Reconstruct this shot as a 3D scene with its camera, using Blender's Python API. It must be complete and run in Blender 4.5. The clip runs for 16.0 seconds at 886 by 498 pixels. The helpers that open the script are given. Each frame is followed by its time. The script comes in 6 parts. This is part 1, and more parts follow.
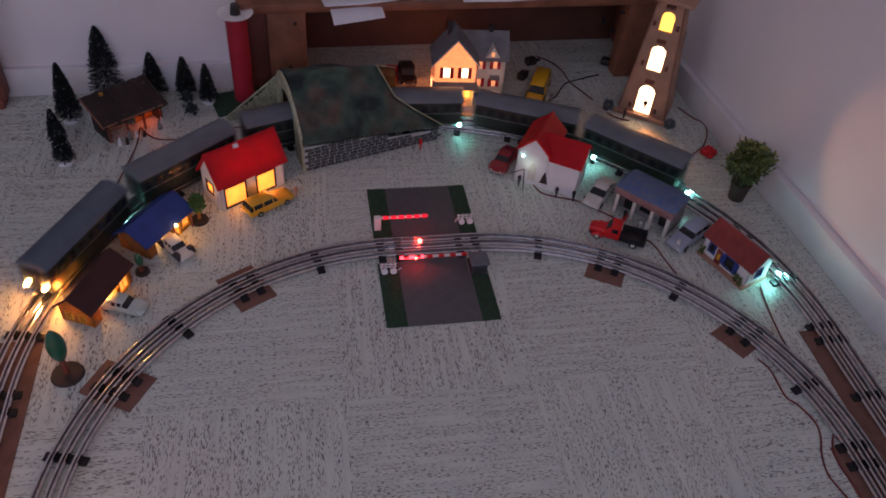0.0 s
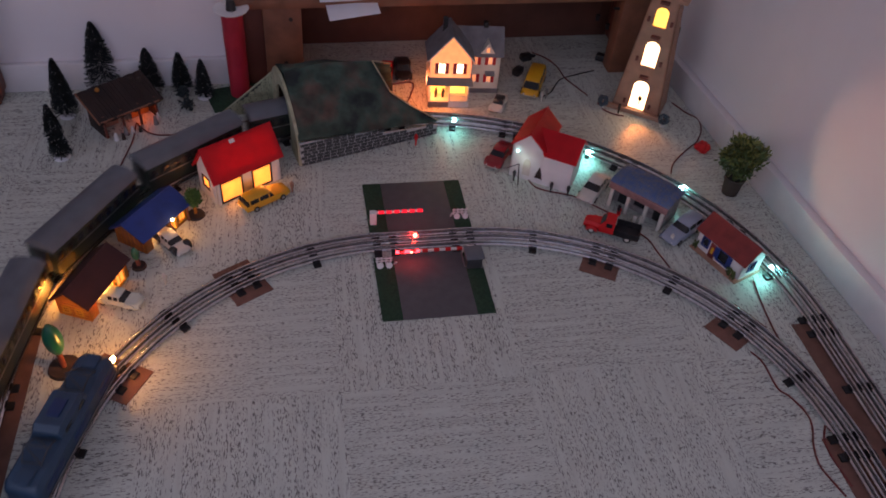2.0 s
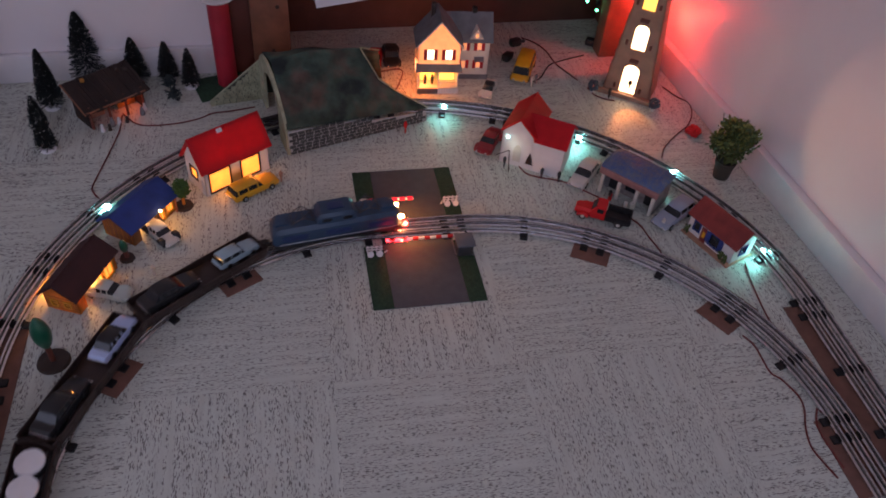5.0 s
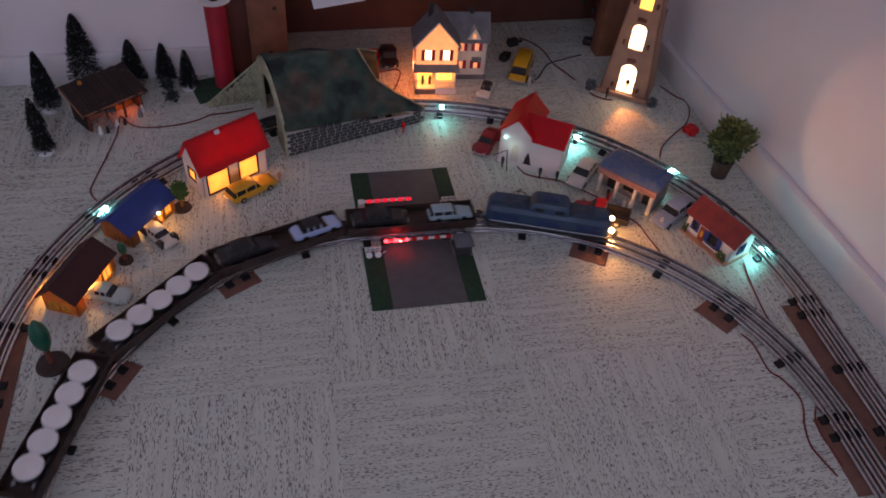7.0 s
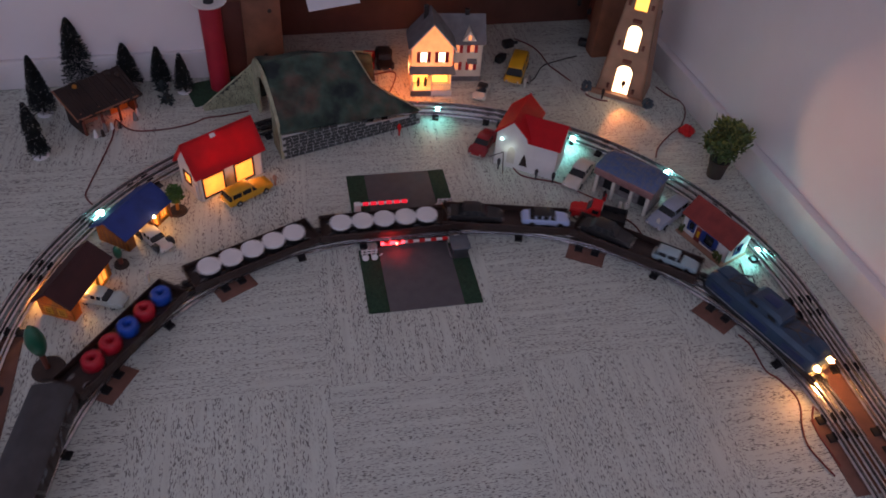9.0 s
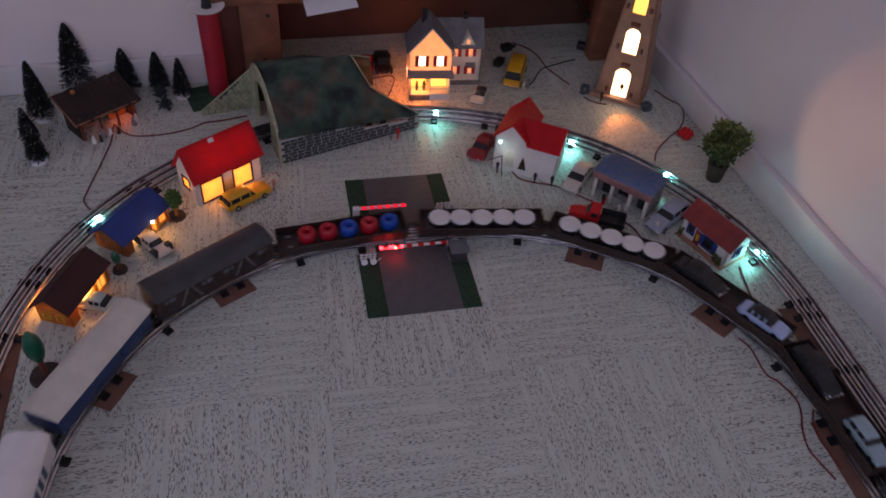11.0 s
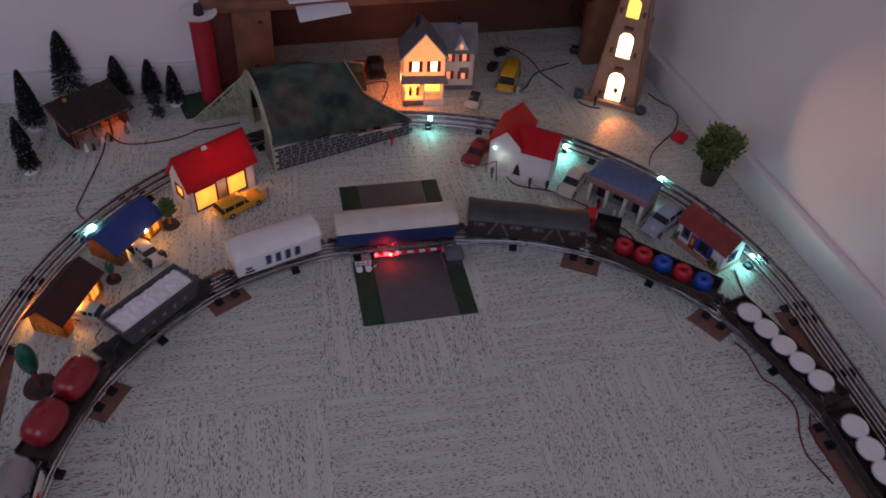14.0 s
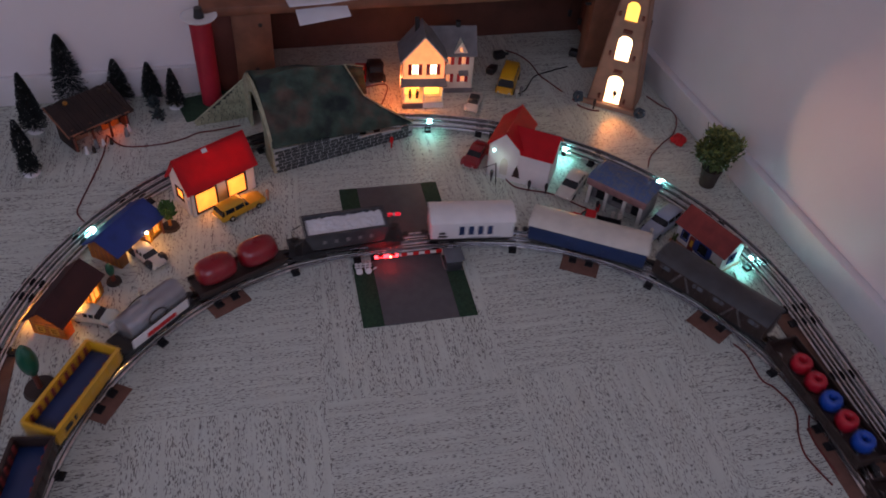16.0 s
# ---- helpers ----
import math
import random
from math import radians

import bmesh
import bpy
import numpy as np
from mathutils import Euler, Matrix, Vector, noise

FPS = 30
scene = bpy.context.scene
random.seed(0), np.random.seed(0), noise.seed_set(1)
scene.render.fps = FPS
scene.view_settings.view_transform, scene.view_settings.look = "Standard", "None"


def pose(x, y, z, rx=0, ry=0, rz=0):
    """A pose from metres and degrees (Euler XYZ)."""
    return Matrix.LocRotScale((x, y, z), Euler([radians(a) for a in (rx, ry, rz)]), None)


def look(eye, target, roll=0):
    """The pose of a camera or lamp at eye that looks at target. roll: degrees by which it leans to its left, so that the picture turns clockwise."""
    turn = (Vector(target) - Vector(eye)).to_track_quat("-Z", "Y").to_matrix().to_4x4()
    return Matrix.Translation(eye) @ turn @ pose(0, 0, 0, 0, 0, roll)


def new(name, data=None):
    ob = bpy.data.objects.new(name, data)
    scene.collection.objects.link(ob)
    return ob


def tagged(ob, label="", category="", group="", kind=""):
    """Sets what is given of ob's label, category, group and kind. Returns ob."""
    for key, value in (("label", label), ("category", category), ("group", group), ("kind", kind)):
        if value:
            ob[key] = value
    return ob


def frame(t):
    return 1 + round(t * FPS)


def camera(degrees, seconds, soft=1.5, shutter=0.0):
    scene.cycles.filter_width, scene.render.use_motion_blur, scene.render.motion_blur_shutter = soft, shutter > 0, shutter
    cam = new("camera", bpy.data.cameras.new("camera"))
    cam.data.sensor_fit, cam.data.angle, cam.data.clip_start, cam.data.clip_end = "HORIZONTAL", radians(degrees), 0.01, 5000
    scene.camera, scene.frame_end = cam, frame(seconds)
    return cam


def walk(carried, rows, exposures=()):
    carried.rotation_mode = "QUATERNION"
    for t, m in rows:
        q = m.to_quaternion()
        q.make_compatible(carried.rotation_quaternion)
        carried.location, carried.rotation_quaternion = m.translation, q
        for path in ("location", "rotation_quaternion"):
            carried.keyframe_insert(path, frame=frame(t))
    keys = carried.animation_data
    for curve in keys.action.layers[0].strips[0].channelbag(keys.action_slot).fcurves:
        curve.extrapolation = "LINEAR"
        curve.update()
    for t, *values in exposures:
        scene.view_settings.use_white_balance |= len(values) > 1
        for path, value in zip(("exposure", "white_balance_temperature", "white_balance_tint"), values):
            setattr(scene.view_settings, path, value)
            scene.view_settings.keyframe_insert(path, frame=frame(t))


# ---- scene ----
cam = camera(58.49, 16.0, soft=1.8, shutter=0.9)
walk(cam, [
    (0, pose(-0.0027, 0.0070, 0.9975, 46.720, -3.971, 4.037)),
    (0.5, pose(-0.0020, 0.0074, 0.9981, 46.657, -3.951, 3.934)),
    (1, pose(-0.0017, 0.0052, 0.9992, 46.587, -3.963, 3.819)),
    (1.5, pose(0.0000, 0.0000, 1.0000, 46.551, -3.960, 3.743)),
    (2, pose(0.0005, -0.0033, 0.9982, 46.594, -4.084, 3.812)),
    (2.5, pose(-0.0006, -0.0049, 0.9981, 46.466, -3.984, 3.511)),
    (3, pose(0.0016, -0.0044, 0.9986, 46.169, -3.891, 3.449)),
    (3.5, pose(0.0020, -0.0025, 0.9976, 46.014, -3.777, 3.150)),
    (4, pose(0.0050, 0.0003, 0.9962, 45.900, -3.854, 3.006)),
    (6.5, pose(0.0068, 0.0028, 0.9931, 45.689, -3.734, 2.776)),
    (7, pose(0.0073, 0.0021, 0.9948, 45.780, -3.642, 2.686)),
    (7.5, pose(0.0085, 0.0021, 0.9948, 45.879, -3.555, 2.656)),
    (8, pose(0.0076, 0.0047, 0.9938, 45.931, -3.528, 2.606)),
    (8.5, pose(0.0058, 0.0038, 0.9954, 45.902, -3.600, 2.434)),
    (9, pose(0.0079, 0.0045, 0.9953, 45.882, -3.572, 2.303)),
    (11.5, pose(0.0099, 0.0086, 0.9947, 46.172, -3.319, 2.033)),
    (12, pose(0.0088, 0.0110, 0.9947, 46.097, -3.231, 1.872)),
    (12.5, pose(0.0102, 0.0126, 0.9949, 46.060, -3.203, 1.798)),
    (13, pose(0.0078, 0.0126, 0.9964, 46.073, -3.290, 1.723)),
    (13.5, pose(0.0089, 0.0134, 0.9968, 46.245, -3.247, 1.606)),
    (14, pose(0.0081, 0.0151, 0.9980, 46.314, -3.328, 1.525)),
    (14.5, pose(0.0091, 0.0147, 0.9969, 46.447, -3.355, 1.476)),
    (15, pose(0.0085, 0.0114, 0.9974, 46.562, -3.408, 1.449)),
    (15.5, pose(0.0078, 0.0116, 0.9974, 46.606, -3.360, 1.321)),
    (16, pose(0.0072, 0.0110, 0.9986, 46.570, -3.351, 1.459)),
], exposures=[(0.0, -0.02), (8.5, -0.03), (11.5, -0.08), (16.0, -0.08)])

# ---- light ----
ROOM = radians(14.8)
U = Vector((math.cos(ROOM), math.sin(ROOM), 0))
V = Vector((-math.sin(ROOM), math.cos(ROOM), 0))


def room(u, v, z=0.0):
    """A place given along the room's own axes."""
    return U * u + V * v + Vector((0, 0, z))


world = bpy.data.worlds.new("dusk")
scene.world = world
world.use_nodes = True
sky = world.node_tree.nodes.new("ShaderNodeTexSky")
sky.sky_type = "NISHITA"
sky.sun_disc = False
sky.sun_elevation = radians(3)
sky.sun_rotation = radians(200)
world.node_tree.links.new(sky.outputs["Color"], world.node_tree.nodes["Background"].inputs["Color"])
world.node_tree.nodes["Background"].inputs["Strength"].default_value = 0.12


def lamp(name, kind, place, energy, colour, size=0.01, target=None, angle=60, blend=0.5, size_y=None):
    data = bpy.data.lights.new(name, kind)
    data.energy, data.color = energy, colour
    if kind == "AREA":
        data.shape, data.size, data.size_y = "RECTANGLE", size, size_y or size
    else:
        data.shadow_soft_size = size
    if kind == "SPOT":
        data.spot_size, data.spot_blend = radians(angle), blend
    ob = new(name, data)
    ob.matrix_world = look(place, target) if target is not None else Matrix.Translation(place)
    return ob


# dusk light from two unseen windows; the rear one is added for its falloff
lamp("unseen_window_light", "AREA", room(-2.39, -0.60, 1.6), 8.8, (0.785, 0.785, 1.15), 1.9, room(0.2, -0.1, -0.3), size_y=1.3)
lamp("unseen_window_light", "AREA", room(-0.25, -1.59, 1.6), 12.0, (0.785, 0.785, 1.15), 1.7, room(-0.1, 0.3, 0.0), size_y=1.3)


# ---- materials ----
def nodes_of(name):
    m = bpy.data.materials.new(name)
    m.use_nodes = True
    return m, m.node_tree.nodes, m.node_tree.links, m.node_tree.nodes["Principled BSDF"]


def mat(name, colour, rough=0.5, metal=0.0, vary=0.25, scale=60.0, bump=0.15, second=None, emit=0.0, coat=0.0):
    """A painted or natural surface with grain and blotches at two scales."""
    m, n, l, b = nodes_of(name)
    tc = n.new("ShaderNodeTexCoord")
    n1 = n.new("ShaderNodeTexNoise")
    n1.inputs["Scale"].default_value, n1.inputs["Detail"].default_value = scale, 6
    n2 = n.new("ShaderNodeTexNoise")
    n2.inputs["Scale"].default_value, n2.inputs["Detail"].default_value = scale * 7, 3
    l.new(tc.outputs["Object"], n1.inputs["Vector"])
    l.new(tc.outputs["Object"], n2.inputs["Vector"])
    mix = n.new("ShaderNodeMix")
    mix.data_type = "RGBA"
    c = Vector(colour)
    other = Vector(second) if second else c * (1 - vary)
    mix.inputs["A"].default_value = (*c, 1)
    mix.inputs["B"].default_value = (*other, 1)
    add = n.new("ShaderNodeMath")
    add.operation = "MULTIPLY_ADD"
    add.inputs[1].default_value, add.inputs[2].default_value = 0.4, -0.2
    l.new(n2.outputs["Fac"], add.inputs[0])
    ramp = n.new("ShaderNodeMapRange")
    ramp.inputs["From Min"].default_value, ramp.inputs["From Max"].default_value = 0.35, 0.65
    l.new(n1.outputs["Fac"], ramp.inputs["Value"])
    tot = n.new("ShaderNodeMath")
    tot.use_clamp = True
    l.new(ramp.outputs["Result"], tot.inputs[0])
    l.new(add.outputs[0], tot.inputs[1])
    l.new(tot.outputs[0], mix.inputs["Factor"])
    l.new(mix.outputs["Result"], b.inputs["Base Color"])
    b.inputs["Roughness"].default_value, b.inputs["Metallic"].default_value = rough, metal
    b.inputs["Coat Weight"].default_value = coat
    if emit:
        l.new(mix.outputs["Result"], b.inputs["Emission Color"])
        b.inputs["Emission Strength"].default_value = emit
    bp = n.new("ShaderNodeBump")
    bp.inputs["Strength"].default_value, bp.inputs["Distance"].default_value = bump, 0.002
    l.new(n2.outputs["Fac"], bp.inputs["Height"])
    l.new(bp.outputs["Normal"], b.inputs["Normal"])
    return m


def glow(name, colour, strength):
    """A glowing surface, a little uneven: bulb, lit pane, or wall in place of lamplight."""
    return mat(name, colour, 0.4, 0, 0.18, 45, 0.0, None, strength)


def floor_material(across):
    """Vinyl tile with rows of short dark dashes, along x or along y."""
    m, n, l, b = nodes_of("vinyl_tile_across" if across else "vinyl_tile_along")
    tc = n.new("ShaderNodeTexCoord")
    info = n.new("ShaderNodeObjectInfo")
    rnd = n.new("ShaderNodeVectorMath")
    rnd.operation = "SCALE"
    rnd.inputs[0].default_value = (31.0, 17.0, 5.0)
    l.new(info.outputs["Random"], rnd.inputs["Scale"])
    sh = n.new("ShaderNodeVectorMath")
    l.new(tc.outputs["Object"], sh.inputs[0])
    l.new(rnd.outputs[0], sh.inputs[1])

    def noise_at(sx, sy, detail, rough=0.5):
        mp = n.new("ShaderNodeMapping")
        mp.inputs["Scale"].default_value = (sx, sy, 1) if across else (sy, sx, 1)
        l.new(sh.outputs[0], mp.inputs["Vector"])
        t = n.new("ShaderNodeTexNoise")
        t.inputs["Scale"].default_value, t.inputs["Detail"].default_value = 1.0, detail
        t.inputs["Roughness"].default_value = rough
        l.new(mp.outputs[0], t.inputs["Vector"])
        return t.outputs["Fac"]

    def ramp(fac, lo, hi):
        r = n.new("ShaderNodeMapRange")
        r.inputs["From Min"].default_value, r.inputs["From Max"].default_value = lo, hi
        l.new(fac, r.inputs["Value"])
        return r.outputs["Result"]

    dashes = ramp(noise_at(150, 600, 1.4, 0.5), 0.54, 0.61)
    bands = ramp(noise_at(8, 165, 1.0, 0.5), 0.37, 0.52)
    mul = n.new("ShaderNodeMath")
    mul.operation = "MULTIPLY"
    l.new(dashes, mul.inputs[0])
    l.new(bands, mul.inputs[1])
    soft = noise_at(14, 90, 4)
    base = n.new("ShaderNodeMix")
    base.data_type = "RGBA"
    base.inputs["A"].default_value, base.inputs["B"].default_value = (0.605, 0.650, 0.580, 1), (0.525, 0.560, 0.500, 1)
    l.new(ramp(soft, 0.3, 0.7), base.inputs["Factor"])
    col = n.new("ShaderNodeMix")
    col.data_type = "RGBA"
    col.inputs["B"].default_value = (0.098, 0.088, 0.085, 1)
    l.new(base.outputs["Result"], col.inputs["A"])
    k = n.new("ShaderNodeMath")
    k.operation = "MULTIPLY"
    k.inputs[1].default_value = 0.85
    l.new(mul.outputs[0], k.inputs[0])
    l.new(k.outputs[0], col.inputs["Factor"])
    l.new(col.outputs["Result"], b.inputs["Base Color"])
    b.inputs["Roughness"].default_value = 0.46
    bp = n.new("ShaderNodeBump")
    bp.invert = True
    bp.inputs["Strength"].default_value, bp.inputs["Distance"].default_value = 0.5, 0.0006
    l.new(mul.outputs[0], bp.inputs["Height"])
    l.new(bp.outputs["Normal"], b.inputs["Normal"])
    return m


TILE_A, TILE_B = floor_material(True), floor_material(False)
SUBFLOOR = mat("tile_joint", (0.36, 0.33, 0.32), 0.8)
PLASTER = mat("white_wall_paint", (0.81, 0.765, 0.785), 0.42, 0, 0.05, 5, 0.12)
SKIRT = mat("white_gloss_trim", (0.74, 0.72, 0.73), 0.4, 0, 0.08, 20, 0.05)
CEIL = mat("ceiling_paint", (0.8, 0.78, 0.76), 0.9, 0, 0.04, 6)
WOOD = mat("stained_pine", (0.25, 0.10, 0.055), 0.5, 0, 0.3, 25, 0.1)
BARK = mat("dark_bark_board", (0.028, 0.014, 0.011), 0.75, 0, 0.5, 22, 0.3)
DARKROOF = mat("dark_maroon_card", (0.048, 0.012, 0.013), 0.7, 0, 0.3, 30, 0.1)
WOOD_DARK = mat("brown_stained_board", (0.19, 0.055, 0.036), 0.55, 0, 0.35, 12, 0.1)
WOOD_PALE = mat("pale_plywood", (0.46, 0.25, 0.165), 0.55, 0, 0.25, 30, 0.1)
PAD = mat("hardboard", (0.19, 0.090, 0.065), 0.75, 0, 0.25, 40, 0.2)
TIN = mat("tinplate_rail", (0.80, 0.80, 0.82), 0.24, 1.0, 0.25, 90, 0.05)
RAIL_SIDE = mat("shaded_tin_rail_web", (0.11, 0.105, 0.105), 0.5, 0.5, 0.4, 90, 0.05)
TIE = mat("black_tin_tie", (0.014, 0.014, 0.016), 0.45, 0.2, 0.3, 90, 0.05)
BLACK = mat("black_plastic", (0.018, 0.018, 0.02), 0.4, 0, 0.3, 60, 0.05)
DARKGREY = mat("dark_grey_paint", (0.055, 0.057, 0.062), 0.5, 0, 0.35, 40, 0.1)
BROWNBLACK = mat("wagon_brown_black", (0.040, 0.022, 0.018), 0.5, 0, 0.35, 50, 0.1)
STEEL = mat("worn_steel", (0.35, 0.35, 0.36), 0.4, 0.9, 0.4, 80, 0.1)
RED = mat("red_plastic", (0.62, 0.008, 0.012), 0.58, 0, 0.15, 40, 0.08)
DARKRED = mat("dark_red_card", (0.25, 0.035, 0.03), 0.6, 0, 0.3, 40, 0.1)
CRIMSON = mat("crimson_paint", (0.28, 0.006, 0.016), 0.28, 0, 0.2, 30, 0.03, coat=0.4)
WHITE = mat("white_card", (0.78, 0.76, 0.75), 0.6, 0, 0.08, 40, 0.05)
CREAM = mat("cream_paint", (0.66, 0.62, 0.55), 0.45, 0, 0.12, 40, 0.05)
YELLOW = mat("yellow_enamel", (0.72, 0.38, 0.02), 0.32, 0, 0.12, 40, 0.03, coat=0.3)
OCHRE = mat("ochre_card_wall", (0.68, 0.32, 0.07), 0.65, 0, 0.3, 60, 0.1)
TAN = mat("tan_card_wall", (0.42, 0.20, 0.07), 0.65, 0, 0.3, 60, 0.1)
BLUE = mat("blue_enamel", (0.025, 0.062, 0.115), 0.5, 0, 0.25, 30, 0.05, coat=0.1)
NAVY = mat("navy_paint", (0.012, 0.035, 0.12), 0.4, 0, 0.25, 30, 0.05)
ROYAL = mat("royal_blue_card", (0.018, 0.05, 0.24), 0.6, 0, 0.25, 40, 0.08)
VIVID = mat("blue_plastic_ring", (0.012, 0.07, 0.40), 0.35, 0, 0.15, 40, 0.04)
SKYBLUE = mat("pale_blue_enamel", (0.33, 0.45, 0.50), 0.3, 0, 0.12, 40, 0.03, coat=0.4)
MINT = mat("pale_mint_enamel", (0.50, 0.57, 0.52), 0.3, 0, 0.12, 40, 0.03, coat=0.4)
LILAC = mat("lilac_white_enamel", (0.44, 0.54, 0.80), 0.3, 0, 0.08, 40, 0.03, coat=0.4)
GREYROOF = mat("grey_roof_paint", (0.13, 0.145, 0.165), 0.45, 0, 0.25, 25, 0.08)
SLATE = mat("slate_grey_roof", (0.175, 0.172, 0.185), 0.6, 0, 0.3, 50, 0.15)
COACH = mat("dark_green_coach", (0.018, 0.028, 0.022), 0.35, 0, 0.35, 40, 0.04)
GREEN = mat("green_flock", (0.024, 0.068, 0.033), 0.9, 0, 0.45, 220, 0.6)
LEAF = mat("leaf_green", (0.100, 0.135, 0.038), 0.6, 0, 0.5, 40, 0.1)
LEAF_PALE = mat("yellow_green_leaf", (0.24, 0.25, 0.06), 0.6, 0, 0.4, 40, 0.1)
NEEDLE = mat("bottle_brush_green", (0.030, 0.045, 0.048), 0.75, 0, 0.5, 60, 0.1)
SNOW = mat("flocked_snow", (0.8, 0.8, 0.82), 0.9, 0, 0.1, 90, 0.3)
TREEGREEN = mat("green_turned_wood", (0.008, 0.105, 0.055), 0.3, 0, 0.15, 30, 0.03, coat=0.4)
ASPHALT = mat("grey_road_board", (0.105, 0.095, 0.10), 0.7, 0, 0.15, 60, 0.1)
GLASS = mat("dark_window", (0.02, 0.022, 0.026), 0.12, 0, 0.2, 30, 0.0)
TYRE = mat("black_rubber", (0.015, 0.015, 0.015), 0.8, 0, 0.2, 60, 0.1)
CHROME = mat("chrome", (0.8, 0.8, 0.8), 0.15, 1.0, 0.1, 60, 0.0)
WIRE_RED = mat("red_brown_cable", (0.16, 0.022, 0.02), 0.5, 0, 0.2, 60, 0.0)
WIRE_BLACK = mat("black_cable", (0.02, 0.014, 0.012), 0.5, 0, 0.2, 60, 0.0)
STONE_DARK = mat("dark_printed_stone", (0.07, 0.085, 0.085), 0.8, 0, 0.4, 60, 0.2)
JOINT = mat("pale_printed_joint", (0.46, 0.50, 0.50), 0.9, 0, 0.2, 60, 0.1)
# Yellow-green put into the stone for the light on the tunnel's end walls.
STONE = mat("stone_in_yellow_light", (0.44, 0.45, 0.30), 0.8, 0, 0.35, 60, 0.3)
MORTAR = mat("dark_joint", (0.05, 0.055, 0.05), 0.9, 0, 0.2, 60, 0.1)
PAPER = mat("paper", (0.78, 0.78, 0.82), 0.8, 0, 0.05, 30, 0.03)
CLAY = mat("dark_clay_pot", (0.05, 0.032, 0.025), 0.7, 0, 0.3, 40, 0.2)
SILVER = mat("silver_tank", (0.40, 0.41, 0.44), 0.34, 0.75, 0.15, 40, 0.05)
PINK = mat("faded_pink_card", (0.36, 0.19, 0.18), 0.65, 0, 0.35, 70, 0.1)
GREYCARD = mat("grey_card", (0.27, 0.25, 0.25), 0.65, 0, 0.4, 90, 0.1)
BLUETILE = mat("blue_roof_tiles", (0.060, 0.115, 0.27), 0.5, 0, 0.4, 110, 0.3, (0.13, 0.15, 0.20))
ROOFRED = mat("scarlet_card_roof", (0.74, 0.010, 0.022), 0.5, 0, 0.12, 40, 0.05)
BACKBOARD = mat("dark_brown_hardboard", (0.115, 0.045, 0.032), 0.6, 0, 0.3, 18, 0.08)
CLOUDBLUE = mat("grey_blue_enamel", (0.33, 0.37, 0.46), 0.35, 0, 0.12, 40, 0.03, coat=0.3)
FOLIAGE = mat("bright_green_flock", (0.09, 0.20, 0.045), 0.8, 0, 0.45, 90, 0.3)
RINGRED = mat("red_plastic_ring", (0.46, 0.010, 0.026), 0.4, 0, 0.15, 40, 0.04)
SHUTTER = mat("red_shutter_paint", (0.42, 0.012, 0.02), 0.5, 0, 0.15, 60, 0.05)


def lets_light_through(m, share):
    """Thin card or plastic that glows when a lamp burns behind it."""
    n, l = m.node_tree.nodes, m.node_tree.links
    b, out = n["Principled BSDF"], n["Material Output"]
    tr = n.new("ShaderNodeBsdfTranslucent")
    src = b.inputs["Base Color"].links[0].from_socket
    l.new(src, tr.inputs["Color"])
    mx = n.new("ShaderNodeMixShader")
    mx.inputs["Fac"].default_value = share
    l.new(b.outputs["BSDF"], mx.inputs[1])
    l.new(tr.outputs["BSDF"], mx.inputs[2])
    l.new(mx.outputs["Shader"], out.inputs["Surface"])


lets_light_through(OCHRE, 0.45)
lets_light_through(TAN, 0.35)
lets_light_through(ROOFRED, 0.45)
G_AMBER = glow("amber_lit_pane", (1.0, 0.31, 0.045), 1.75)
G_WARM = glow("warm_glowing_wall", (1.0, 0.34, 0.12), 1.2)
G_WHITE = glow("white_lit_opening", (1.0, 0.62, 0.34), 6.5)
G_SPOT = glow("dim_cold_lamp", (0.5, 1.0, 0.95), 9.0)
G_YELLOW = glow("yellow_glow_panel", (1.0, 0.52, 0.09), 2.4)
G_LED = glow("cold_white_led", (0.35, 1.0, 0.95), 60.0)
G_RED = glow("red_signal_bulb", (1.0, 0.03, 0.02), 60.0)
G_BULB = glow("warm_bulb", (1.0, 0.52, 0.16), 60.0)
G_REDBAR = glow("red_glow_bar", (1.0, 0.035, 0.05), 9.0)
G_REDBAND = glow("red_glow_band", (1.0, 0.02, 0.05), 0.8)
ROOF_BLUE = mat("blue_grey_roof_paint", (0.085, 0.115, 0.155), 0.45, 0, 0.25, 25, 0.08)
G_HEAD = glow("headlamp_glass", (1.0, 0.38, 0.10), 380.0)
G_FIRE = glow("orange_firelight", (1.0, 0.16, 0.02), 1.6)


# ---- building tools ----
def finish(name, bm, material, smooth=True):
    me = bpy.data.meshes.new(name)
    bmesh.ops.recalc_face_normals(bm, faces=bm.faces)
    bm.to_mesh(me)
    bm.free()
    me.materials.append(material)
    if smooth:
        me.shade_smooth()
        me.set_sharp_from_angle(angle=radians(35))
    return me


def part(name, bm, material, parent=None, label="", m=None):
    ob = new(name, finish(name, bm, material))
    if parent is not None:
        ob.parent = parent
    if m is not None:
        ob.matrix_basis = m
    if label:
        tagged(ob, label)
    return ob


def thing(name, label, category, group="", m=None, kind=""):
    ob = tagged(new(name), label, category, group, kind)
    ob.empty_display_size = 0.02
    if m is not None:
        ob.matrix_basis = m
    return ob


